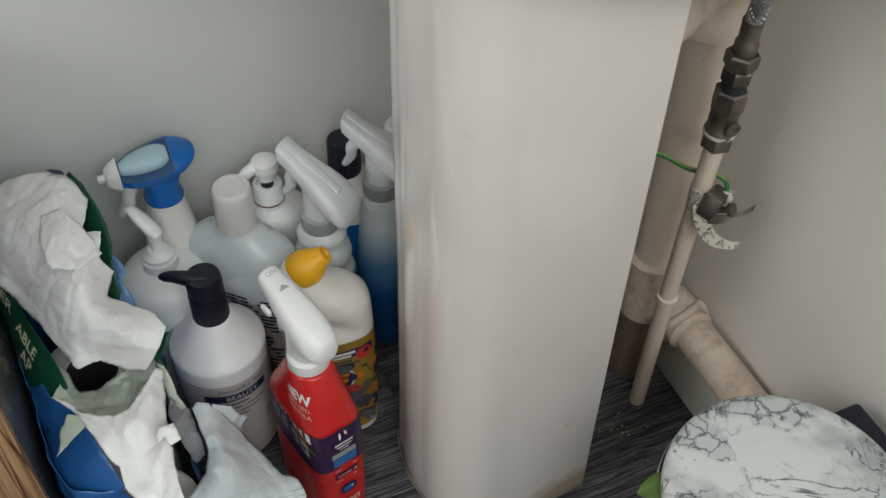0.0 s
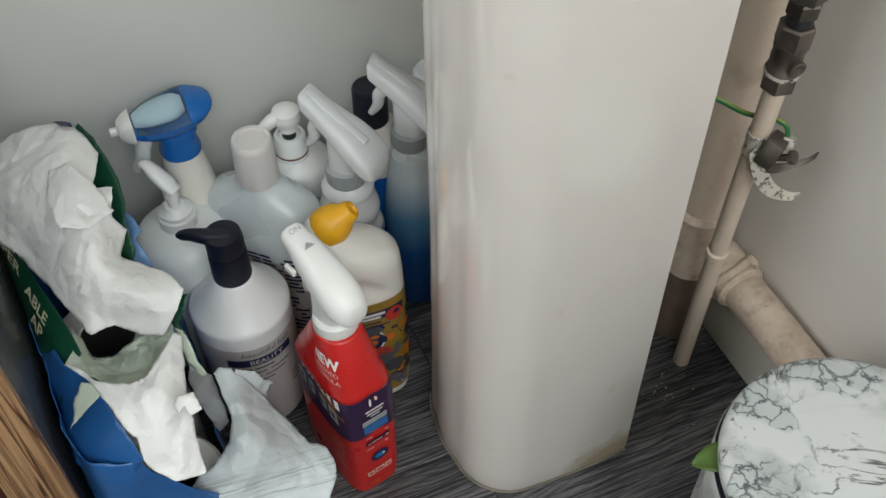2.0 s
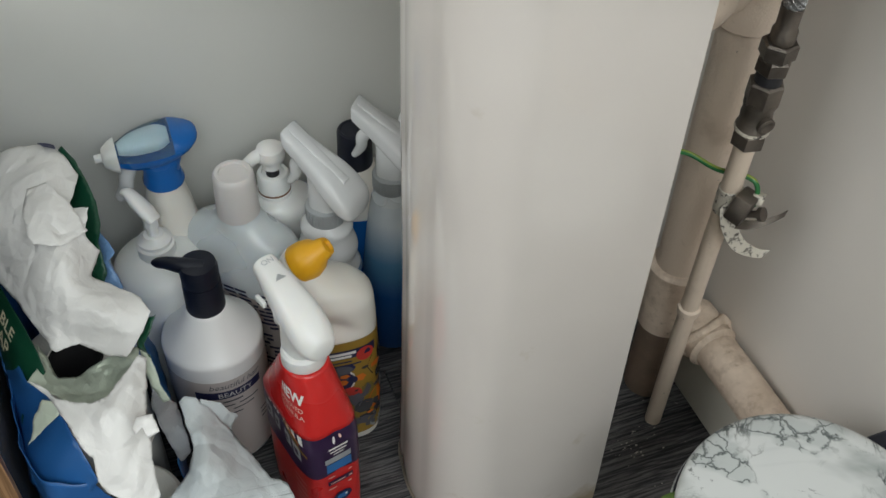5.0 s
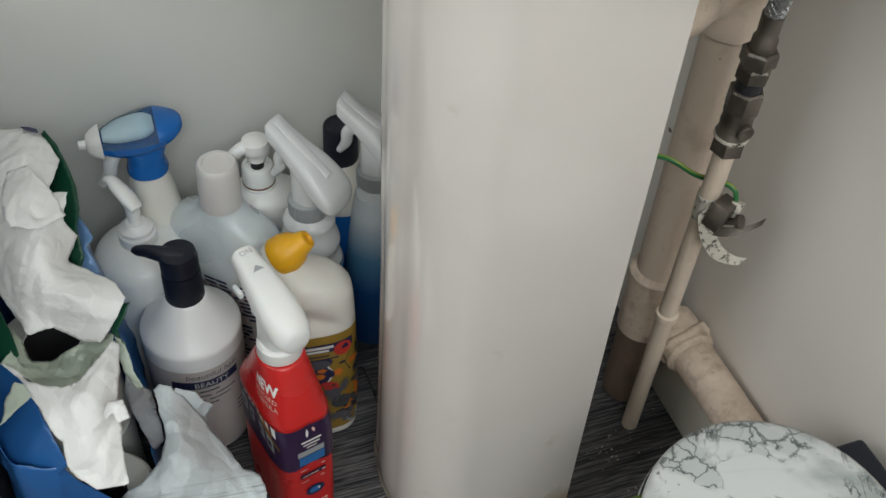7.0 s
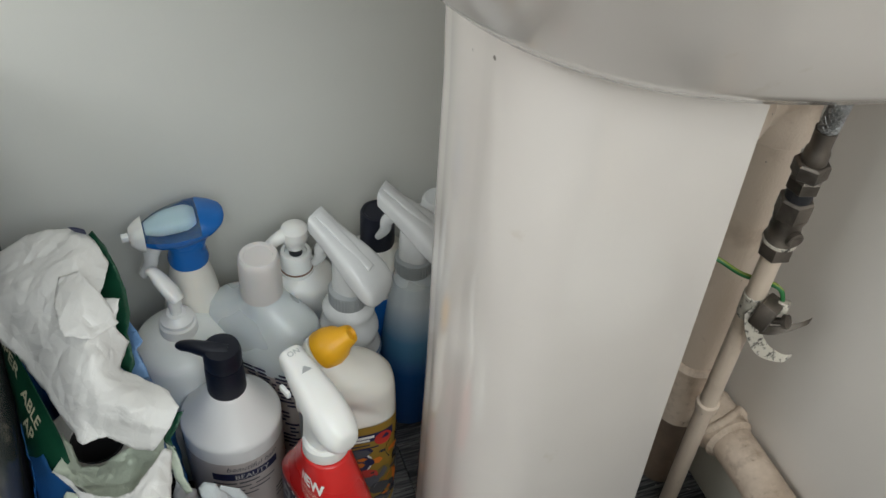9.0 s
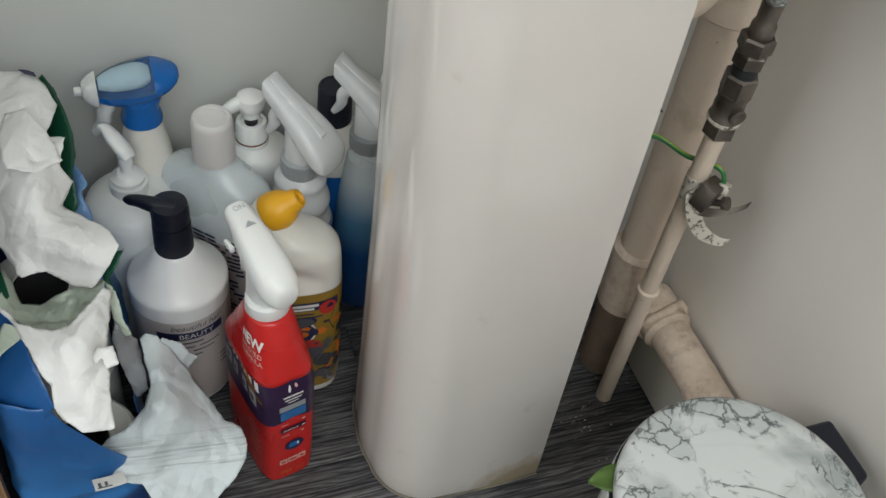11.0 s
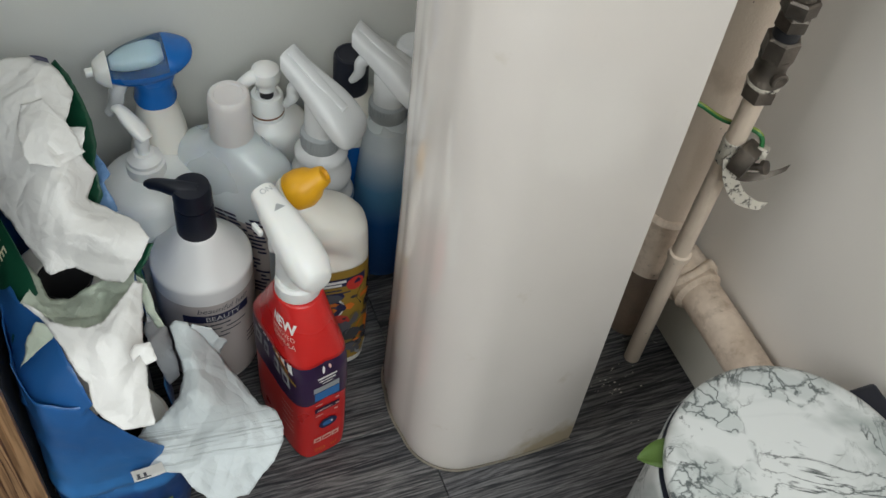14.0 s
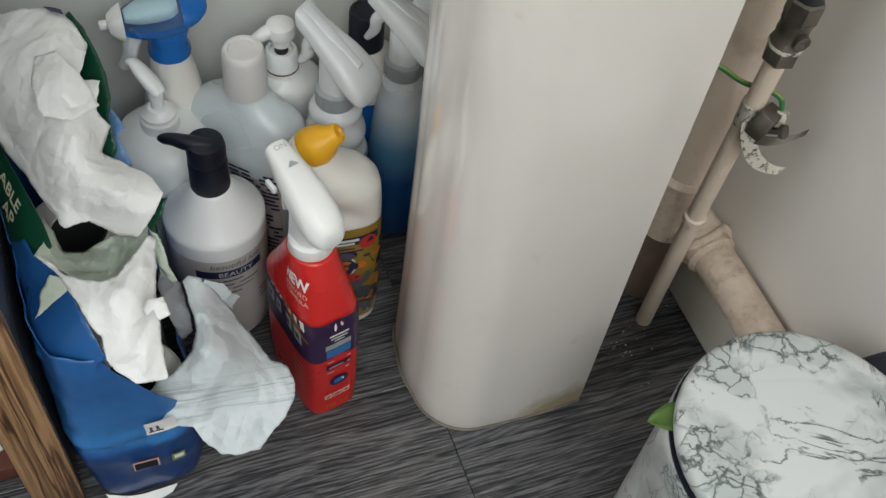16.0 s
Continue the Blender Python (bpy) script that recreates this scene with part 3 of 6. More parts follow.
def sheet(rows, nu=46, nv=46, crumple=0.003, jag=0.05, seed=0.0, fine=30.0):
    """A crumpled sheet of torn paper through rows of guiding points."""
    def cr(ps, t):
        n = len(ps) - 1
        i = min(int(t * n), n - 1)
        f = t * n - i
        a, b, c, d = ps[max(i - 1, 0)], ps[i], ps[i + 1], ps[min(i + 2, n)]
        return 0.5 * (2 * b + (c - a) * f + (2 * a - 5 * b + 4 * c - d) * f * f + (3 * b - a - 3 * c + d) * f ** 3)

    rows = [[Vector(p) for p in r] for r in rows]

    def at(u, v):
        return cr([cr(r, u) for r in rows], v)

    def rag(t, k):
        return jag * (0.5 + 0.5 * noise.noise((t * 5, seed, k)) + 0.3 * noise.noise((t * 13, seed, k)) + 0.09 * noise.noise((t * 45, seed, k)))

    rng = random.Random(seed)
    folds = []
    for k in range(7):
        way = Vector((rng.uniform(-1, 1), rng.uniform(-1, 1), rng.uniform(-0.5, 0.5))).normalized()
        long = (0.024 + 0.06 * (k / 6) ** 1.3) * rng.uniform(0.8, 1.3)
        folds.append((way, long * 26 / fine, rng.random(), crumple * 70 * rng.uniform(0.4, 1.2)))
    bm = bmesh.new()
    grid = []
    for j in range(nv + 1):
        line = []
        for i in range(nu + 1):
            u, v = i / nu, j / nv
            u2 = rag(v, 1.0) + (1 - rag(v, 1.0) - rag(v, 2.0)) * u
            v2 = rag(u, 3.0) + (1 - rag(u, 3.0) - rag(u, 4.0)) * v
            p = at(u2, v2)
            e = 0.01
            nrm = (at(min(u2 + e, 1), v2) - at(max(u2 - e, 0), v2)).cross(at(u2, min(v2 + e, 1)) - at(u2, max(v2 - e, 0)))
            nrm = nrm.normalized() if nrm.length > 1e-12 else Vector((0, 0, 1))
            warp = Vector((noise.noise(p * 16 + Vector((seed, 0, 0))), noise.noise(p * 16 + Vector((0, seed, 5))), 0)) * 0.008
            d = crumple * 0.45 * noise.noise(p * fine * 0.5 + Vector((seed, seed * 2, 0)))
            for way, long, phase, steep in folds:
                f = ((p + warp).dot(way) / long + phase) % 1.0
                here = min(1.0, max(0.0, 0.25 + 2.6 * noise.noise(p * 13 + way * 9 + Vector((seed, 0, 0)))))
                d += steep * long * 0.25 * (abs(f - 0.5) * 4 - 1) * here
            d += crumple * 0.05 * noise.noise(p * fine * 5)
            d *= min(1.0, 0.25 + 5 * min(u, 1 - u, v, 1 - v))
            line.append(bm.verts.new(p + nrm * d))
        grid.append(line)
    for a, b in zip(grid, grid[1:]):
        for i in range(nu):
            bm.faces.new((a[i], a[i + 1], b[i + 1], b[i]))
    return bm


def torn(outline, inside=(), creases=10, depth=0.003, seed=1, step=0.003, rag=0.0011):
    """A thin torn sheet inside an outline of guiding points, smoothly curved through them, with straight sharp creases and a ragged edge."""
    across, up, out = Vector((1, 0, 0)), Vector((0, 0.8, 0.6)), Vector((0, -0.6, 0.8))
    rng = random.Random(seed)
    flat = [Vector((Vector(p).dot(across), Vector(p).dot(up))) for p in outline]
    guide = np.array([(Vector(p).dot(across), Vector(p).dot(up), Vector(p).dot(out)) for p in (*outline, *inside)])

    def kernel(r2):
        return 0.5 * r2 * np.log(r2 + 1e-12)

    n = len(guide)
    gap = guide[:, None, :2] - guide[None, :, :2]
    big = np.zeros((n + 3, n + 3))
    big[:n, :n] = kernel((gap ** 2).sum(2)) + np.eye(n) * 2e-5
    big[:n, n], big[:n, n + 1:] = 1, guide[:, :2]
    big[n:, :n] = big[:n, n:].T
    weight = np.linalg.solve(big, np.concatenate([guide[:, 2], np.zeros(3)]))
    edge = []
    for a, b in zip(flat, flat[1:] + flat[:1]):
        side = Vector((a.y - b.y, b.x - a.x)).normalized()
        k = max(2, int((b - a).length / (step * 0.55)))
        for i in range(k):
            p = a.lerp(b, i / k)
            edge.append(p + side * (rag * (1.3 * noise.noise((p.x * 90, p.y * 90, seed)) + 0.45 * noise.noise((p.x * 330, p.y * 330, seed)))))
    xs, ys = [p.x for p in edge], [p.y for p in edge]
    pts = list(edge)
    for j in range(int((max(ys) - min(ys)) / (step * 0.87)) + 1):
        for i in range(int((max(xs) - min(xs)) / step) + 1):
            p = Vector((min(xs) + step * (i + 0.5 * (j % 2)), min(ys) + step * 0.87 * j))
            if min((p - q).length_squared for q in edge) > (0.55 * step) ** 2:
                pts.append(p)
    co, _, faces, *_ = geometry.delaunay_2d_cdt(pts, [], [list(range(len(edge)))], 1, 1e-7)
    q = np.array([(p.x, p.y) for p in co])
    d = kernel(((q[:, None] - guide[None, :, :2]) ** 2).sum(2)) @ weight[:n] + weight[n] + q @ weight[n + 1:]
    span = max(max(xs) - min(xs), max(ys) - min(ys))
    inner = np.clip(np.sqrt(np.array([min((p - e).length_squared for e in edge[::2]) for p in co])) / 0.008, 0.25, 1)
    for k in range(creases):
        c = rng.choice(pts)
        a = rng.uniform(0, math.pi)
        w = np.array((math.cos(a), math.sin(a)))
        rel = q - np.array((c.x, c.y))
        along, off = np.abs(rel @ w), np.abs(rel @ np.array((-w[1], w[0])))
        size = rng.uniform(0.35, 1.0) ** 1.6
        long, wide = span * 0.42 * size, span * 0.13 * size * rng.uniform(0.6, 1.3)
        d += rng.choice((1, -1)) * depth * size * rng.uniform(0.5, 1.1) * np.clip(1 - off / wide, 0, 1) * np.clip(1.4 * (1 - along / long), 0, 1) * inner
    for k in range(creases):
        c, a = rng.choice(pts), rng.uniform(0, math.pi)
        w = np.array((math.cos(a), math.sin(a)))
        rel = q - np.array((c.x, c.y))
        along, off = np.abs(rel @ w), np.abs(rel @ np.array((-w[1], w[0])))
        long, wide = span * rng.uniform(0.1, 0.3), rng.uniform(0.0035, 0.006)
        d += rng.choice((1, -1)) * 0.0011 * rng.uniform(0.4, 1.0) * np.clip(1 - off / wide, 0, 1) * np.clip(1.6 * (1 - along / long), 0, 1)
    bm = bmesh.new()
    vs = [bm.verts.new(across * float(x) + up * float(y) + out * float(z)) for (x, y), z in zip(q, d)]
    for f in faces:
        bm.faces.new([vs[i] for i in f])
    return bm


# ---- room ----
RIGHT, BACK, LEFT, FRONT, TOP = 0.503, 0.76, -1.55, -1.0, 2.35


def structure(name, bm, material, label, category):
    return tagged(part(name, bm, material, None, flat=True), label, category, "", "structure")


structure("wall_back", box((RIGHT - LEFT + 0.2, 0.1, TOP), ((RIGHT + LEFT) / 2, BACK + 0.05, TOP / 2)), WALL, "off-white painted wall with faint specks", "wall")
structure("wall_right", box((0.1, BACK - FRONT - 0.006, TOP), (RIGHT + 0.05, (BACK + FRONT) / 2, TOP / 2)), WALL_WARM, "off-white painted wall behind the pipes", "wall")


def wall_with_opening(name, along, a0, a1, at, thick, o0, o1, z0, z1):
    """A wall along x or y with one window opening."""
    bm = bmesh.new()
    for b0, b1, c0, c1 in ((a0, o0, 0, TOP), (o1, a1, 0, TOP), (o0, o1, 0, z0), (o0, o1, z1, TOP)):
        mid, size = ((b0 + b1) / 2, (c0 + c1) / 2), (b1 - b0, c1 - c0)
        place, dims = ((mid[0], at, mid[1]), (size[0], thick, size[1])) if along == "x" else ((at, mid[0], mid[1]), (thick, size[0], size[1]))
        bmesh.ops.create_cube(bm, size=1.0, matrix=Matrix.Translation(place) @ Matrix.Diagonal((*dims, 1)))
    return structure(name, bm, WALL, "off-white painted wall with a window opening", "wall")


wall_with_opening("wall_front", "x", LEFT - 0.1, RIGHT + 0.1, FRONT - 0.06, 0.1, -0.57, 0.47, 1.25, 2.1)
wall_with_opening("wall_left", "y", FRONT, BACK - 0.003, LEFT - 0.05, 0.1, -0.3, 0.5, 1.15, 1.95)
structure("ceiling", box((RIGHT - LEFT + 0.3, BACK - FRONT + 0.3, 0.1), ((RIGHT + LEFT) / 2, (BACK + FRONT) / 2, TOP + 0.052)), CEIL, "plain white ceiling", "ceiling")

skirting = tagged(new("skirting_board"), "cream-painted skirting board under the waste pipe", "skirting", "", "structure")
SKIRT_END = 0.503
sk = box((RIGHT - 0.485, SKIRT_END - FRONT - 0.01, 0.086), ((RIGHT + 0.484) / 2, (SKIRT_END + FRONT) / 2, 0.0435), 0.004, 3)
part("board", sk, SKIRT_PAINT, skirting)

# ---- pedestal and basin ----
PED_Y = 0.474


def ped_outline(grow, z, back=0.342):
    """The pedestal's open outline: rear edge, near side, rounded front, far side, rear edge."""
    half, front, r = 0.074 + grow, 0.195 - grow, 0.05
    pts = [Vector((back, PED_Y - half, z))]
    for i in range(1, 9):
        pts.append(Vector((back + (front + r - back) * i / 9, PED_Y - half - 0.002 * math.sin(math.pi * i / 9), z)))
    for i in range(13):
        a = radians(270 - 90 * i / 12)
        pts.append(Vector((front + r + r * math.cos(a), PED_Y - half + r + r * math.sin(a), z)))
    for i in range(1, 6):
        pts.append(Vector((front - 0.003 * math.sin(math.pi * i / 12), PED_Y - half + r + (half - r) * i / 6, z)))
    left = pts + [Vector((front - 0.003, PED_Y, z))]
    return left + [Vector((p.x, 2 * PED_Y - p.y, p.z)) for p in reversed(left[:-1])]


pedestal = thing("basin_pedestal", "glossy white ceramic basin pedestal with yellowed foot", "pedestal")
levels = [(0.0, 0.0), (0.004, 0.001), (0.02, 0.001), (0.1, 0.0), (0.25, -0.001), (0.42, 0.0), (0.52, 0.0), (0.6, 0.002)]
zs = np.linspace(0, 0.6, 46)
grow = np.interp(zs, [a for a, _ in levels], [b for _, b in levels])
outer = [ped_outline(g, z) for z, g in zip(zs, grow)]
inner = [ped_outline(g - 0.012, z) for z, g in zip(zs, grow)]
part("column", loft([o + i[::-1] for o, i in zip(outer, inner)]), CERAMIC, pedestal, angle=50)

bead = ped_outline(0.0012, 0.0)
part("foot_sealant", tube([Vector((p.x, p.y, 0.0006)) for p in bead], 0.0012, 8, smooth=False), SEALANT, pedestal, "thin yellowed sealant line")
basin = thing("wash_basin", "white ceramic wash basin on its pedestal", "basin")
bas = []
for z, a, b, x0 in ((0.577, 0.148, 0.1, 0.348), (0.579, 0.163, 0.122, 0.342), (0.585, 0.174, 0.14, 0.335), (0.6, 0.184, 0.155, 0.327), (0.64, 0.195, 0.174, 0.313), (0.7, 0.215, 0.207, 0.286), (0.76, 0.23, 0.24, 0.27), (0.8, 0.232, 0.245, 0.268), (0.806, 0.226, 0.239, 0.268), (0.8, 0.2, 0.215, 0.265), (0.72, 0.17, 0.18, 0.265), (0.68, 0.1, 0.1, 0.265)):
    fall = max(0.0, min(1.0, (0.76 - z) / 0.12))
    bas.append([Vector((q.x, q.y, q.z - fall * (0.004 + 0.2 * (q.x - 0.3)))) for q in oval(x0, 0.5, z, a, b, 2.6, 56)])
part("bowl", loft(bas), CERAMIC, basin)

part("apron", loft([oval(0.414, 0.47, z, a, b, 4.0, 56) for z, a, b in ((0.5455, 0.07, 0.062), (0.547, 0.08, 0.074), (0.553, 0.0855, 0.081), (0.565, 0.0875, 0.084), (0.62, 0.0878, 0.09))]), CERAMIC, basin, "rounded ceramic tail by the wall")

# ---- pipes on the right wall ----
FX, FY = 0.46, 0.507
waste = thing("waste_pipe", "cream-painted plastic waste pipe with elbow and grimy joints", "pipe")
part("vertical_pipe", lathe([(0.0205, 0.002), (0.0205, 0.44)], 32, m=Matrix.Translation((FX, FY, 0))), PAINTED_PIPE, waste)
part("lower_socket", lathe([(0.0215, 0.095), (0.0245, 0.097), (0.0245, 0.158), (0.0262, 0.16), (0.0262, 0.171), (0.0245, 0.173), (0.021, 0.175)], 32, m=Matrix.Translation((FX, FY, 0))), STAINED_PIPE, waste)
# dark brown for the pipe foot: grime, and the shade low in the corner painted in
GRIMY_SHADED = surface("grimy_shaded_pipe", (0.27, 0.19, 0.14), 0.55, vary=0.45, scale=50, relief=0.5, spot=(0.4, 0.32, 0.24), spots=0.08)
part("pipe_foot", lathe([(0.0222, 0.001), (0.0225, 0.004), (0.0218, 0.095), (0.021, 0.098)], 32, m=Matrix.Translation((FX, FY, 0))), GRIMY_SHADED, waste, "grimy pipe foot with painted-in shade")
part("upper_elbow", lathe([(0.0235, 0.425), (0.026, 0.427), (0.026, 0.44), (0.0245, 0.442), (0.0245, 0.485), (0.018, 0.505), (0.008, 0.512)], 32, m=Matrix.Translation((FX, FY, 0))), PAINTED_PIPE, waste)
part("trap_branch", tube([(FX, FY, 0.468), (0.42, FY - 0.005, 0.47), (0.38, PED_Y, 0.474), (0.3, PED_Y, 0.48)], 0.0225, 28), PAINTED_PIPE, waste)
part("branch_collar", lathe([(0.024, 0.0), (0.0275, 0.002), (0.0275, 0.016), (0.024, 0.018)], 28, m=axis_pose((0.432, FY - 0.003, 0.47), (0.40, FY - 0.005, 0.471))), PAINTED_PIPE, waste)
HX, HZ = 0.479, 0.108
part("horizontal_pipe", tube([(HX - 0.004, FY - 0.015, HZ), (HX, 0.45, HZ), (HX, 0.3, HZ - 0.001), (HX, 0.0, HZ - 0.002), (HX, -0.6, HZ - 0.004)], 0.0195, 28, 6), STAINED_PIPE, waste)
part("horizontal_socket", lathe([(0.0205, 0.0), (0.0232, 0.003), (0.0236, 0.03), (0.0225, 0.036), (0.0238, 0.042), (0.02, 0.046)], 30, m=axis_pose((HX - 0.001, FY - 0.012, HZ), (HX, 0.4, HZ))), STAINED_PIPE, waste)
ring_path = [Vector((HX + 0.0225 * math.cos(a), 0.463 + 0.004 * math.sin(2.3 * a), HZ + 0.0225 * math.sin(a))) for a in np.linspace(0, 2 * math.pi, 41)]
bm = tube(ring_path, [0.0042 + 0.0028 * noise.noise((k * 0.9, 4.0, 0)) for k in range(41)], 10, smooth=False)
part("sealant", bm, STAINED_PIPE, waste, "lumpy old sealant")

supply = thing("supply_pipe", "painted copper supply pipe with isolating valve and hose", "pipe")
foot, mid, head = Vector((0.443, 0.463, 0.0)), Vector((0.4375, 0.454, 0.175)), Vector((0.4295, 0.439, 0.385))
part("copper_pipe", tube([foot, mid, head], 0.0078, 20), PAINTED_PIPE, supply)
part("coupling", lathe([(0.008, 0.0), (0.0098, 0.001), (0.0102, 0.005), (0.0098, 0.009), (0.008, 0.01)], 24, m=axis_pose(mid - Vector((0, 0, 0.004)), head)), PAINTED_PIPE, supply)
M = axis_pose(head - Vector((-0.0008, -0.001, 0.014)), Vector((0.428, 0.4345, 0.484)))


def hexnut(r, h, z, turn=0.0):
    c = 0.0016
    rings = [oval(0, 0, z, r - c, r - c, 2, 6, turn), oval(0, 0, z + c, r, r, 2, 6, turn), oval(0, 0, z + h - c, r, r, 2, 6, turn), oval(0, 0, z + h, r - c, r - c, 2, 6, turn)]
    bm = loft(rings)
    bmesh.ops.transform(bm, matrix=M, verts=bm.verts)
    return bm


part("lower_nut", hexnut(0.0125, 0.014, 0.0, 10), OLD_BRASS, supply)
part("valve_body", lathe([(0.0095, 0.013), (0.0118, 0.015), (0.0118, 0.018), (0.0105, 0.02), (0.0112, 0.027), (0.0105, 0.034), (0.0115, 0.036), (0.0115, 0.04)], 28, m=M), OLD_BRASS, supply)
part("valve_screw", lathe([(0.0062, 0.0), (0.0062, 0.003), (0.0048, 0.0036), (0.002, 0.0026)], 20, m=M @ Matrix.Translation((0.004, -0.01, 0.026)) @ pose(0, 0, 0, 90, 0, 20)), OLD_BRASS, supply)
part("paint_ring", lathe([(0.011, 0.0135), (0.0126, 0.0143), (0.0122, 0.0165), (0.0105, 0.017)], 24, m=M), CHIPPED, supply)
part("upper_nut", hexnut(0.0124, 0.019, 0.037, 24), OLD_BRASS, supply)
# black core that stands in for the shaded gap between the nuts
part("black_gap", lathe([(0.0092, 0.055), (0.0092, 0.066)], 24, m=M), BLACK_RUBBER, supply, "dark gap between the nuts, filled in black")
part("hose_nut", hexnut(0.0118, 0.012, 0.064, 5), OLD_BRASS, supply)
part("hose_nut_top", hexnut(0.0124, 0.013, 0.0755, 35), OLD_BRASS, supply)
part("ferrule", lathe([(0.008, 0.088), (0.0086, 0.089), (0.0084, 0.097), (0.007, 0.099), (0.0074, 0.113), (0.0076, 0.115)], 24, m=M), OLD_BRASS, supply)
h0 = M @ Vector((0, 0, 0.112))
hose_path = spline([h0, M @ Vector((0.002, 0.0, 0.14)), (0.437, 0.44, 0.53), (0.448, 0.45, 0.58), (0.452, 0.46, 0.62)], 14)
hose = part("braided_hose", tube(hose_path, 0.0062, 20, smooth=False), STEEL, supply)
bm = bmesh.new()
for s in (1, -1):
    for k in range(9):
        pts = []
        for i, p in enumerate(hose_path):
            a = 2 * math.pi * k / 9 + s * i * 0.36
            pts.append(p + Vector((math.cos(a), math.sin(a), 0)) * 0.0063)
        wire = tube(pts, 0.0007, 5, smooth=False)
        me = bpy.data.meshes.new("wire")
        wire.to_mesh(me)
        wire.free()
        bm.from_mesh(me)
        bpy.data.meshes.remove(me)
part("hose_braid", bm, STEEL, hose)

clamp = thing("earth_clamp", "corroded earth clamp with a bent strap on the pipe", "clamp")
C = Vector((0.433, 0.4435, 0.314))
part("clamp_band", lathe([(0.0085, -0.012), (0.0096, -0.011), (0.0096, 0.011), (0.0085, 0.012)], 24, m=Matrix.Translation(C)), CHIPPED, clamp)
clamp_block = part("clamp_block", box((0.02, 0.014, 0.023), (0, 0, 0), 0.002, 2, Matrix.Translation(C + Vector((0.002, -0.014, 0.004))) @ pose(0, 0, 0, 12, 8, 30)), OLD_BRASS, clamp)
part("clamp_bolt", lathe([(0.0028, -0.005), (0.0028, 0.007), (0.0055, 0.0075), (0.0055, 0.011), (0.0025, 0.012)], 16, m=Matrix.Translation(C + Vector((0.006, -0.02, 0.0))) @ pose(0, 0, 0, 60, 0, 30)), OLD_BRASS, clamp_block)
part("clamp_nut", box((0.011, 0.009, 0.008), (0, 0, 0), 0.0015, 2, Matrix.Translation(C + Vector((0.013, -0.016, 0.01))) @ pose(0, 0, 0, 0, 20, 40)), CHIPPED, clamp)


def strip(points, width, way, thick=0.0012):
    path, w = spline(points, 8), Vector(way).normalized()
    bm = bmesh.new()
    rows = []
    for i, p in enumerate(path):
        d = (path[min(i + 1, len(path) - 1)] - path[max(i - 1, 0)]).normalized()
        nrm = d.cross(w).normalized()
        f = width * (0.7 + 0.3 * math.sin(math.pi * min(1, i / len(path) + 0.25)))
        rows.append([bm.verts.new(p + w * f / 2 + nrm * thick / 2), bm.verts.new(p - w * f / 2 + nrm * thick / 2), bm.verts.new(p - w * f / 2 - nrm * thick / 2), bm.verts.new(p + w * f / 2 - nrm * thick / 2)])
    for a, b in zip(rows, rows[1:]):
        for i in range(4):
            bm.faces.new((a[i], a[(i + 1) % 4], b[(i + 1) % 4], b[i]))
    bm.faces.new(rows[0][::-1])
    bm.faces.new(rows[-1])
    return bm


part("strap", strip([C + Vector((-0.008, -0.007, 0.004)), C + Vector((-0.006, -0.014, -0.012)), C + Vector((0.002, -0.022, -0.028)), C + Vector((0.013, -0.028, -0.035)), C + Vector((0.022, -0.032, -0.036))], 0.0125, (0.76, 0.05, 0.65)), CHIPPED, clamp, "paint-spattered bent strap")
part("strap_tail", strip([C + Vector((0.0, -0.016, -0.012)), C + Vector((0.012, -0.02, -0.013)), C + Vector((0.024, -0.026, -0.006)), C + Vector((0.03, -0.03, 0.002))], 0.008, (0.5, 0.2, 0.85)), OLD_BRASS, clamp, "dark curled strap end")

wire = thing("earth_wire", "green and yellow earth wire clamped to the pipe", "wire")
wpts = [(0.37, 0.475, 0.352), (0.41, 0.478, 0.338), (0.427, 0.458, 0.333), (0.44, 0.437, 0.338), (0.4445, 0.43, 0.332), (0.443, 0.427, 0.318)]
part("sheath", tube(wpts, 0.0019, 12, 10), GREEN_WIRE, wire)
part("stripe", tube([Vector(p) + Vector((0, 0.0002, 0.0013)) for p in wpts], 0.00125, 8, 10), YELLOW_WIRE, wire, "yellow stripe")

# ---- marble-pattern bin ----
bin_ = thing("pedal_bin", "white marble-patterned round bin with closed lid", "bin", (0.3715, 0.2185, 0))
part("body", lathe([(0.088, 0.0), (0.0925, 0.002), (0.093, 0.01), (0.0925, 0.19), (0.0932, 0.2285), (0.0926, 0.231), (0.085, 0.2314)], 72), MARBLE, bin_)
part("rim_gap", lathe([(0.087, 0.2319), (0.0921, 0.2319), (0.0919, 0.2327), (0.0876, 0.233), (0.0872, 0.2365)], 72), BLACK_PLASTIC, bin_, "dark gap under the lid")
part("lid", lathe([(0.086, 0.2358), (0.0898, 0.2362), (0.0908, 0.238), (0.0905, 0.2425), (0.089, 0.2462), (0.085, 0.2485), (0.075, 0.2495), (0.04, 0.2505), (0.004, 0.251)], 72), MARBLE, bin_)
hinge_cover = part("hinge_cover", box((0.036, 0.052, 0.06), (0.1, 0.03, 0.196), 0.004, 3), BLACK_PLASTIC, bin_, "black plastic hinge cover")
part("hinge_pin", lathe([(0.004, 0), (0.005, 0.001), (0.005, 0.007), (0.003, 0.009)], 16, m=Matrix.Translation((0.105, 0.006, 0.208)) @ pose(0, 0, 0, 90, 0, 0)), CHROME, hinge_cover)

bin_.scale = (0.965, 0.965, 1.0)

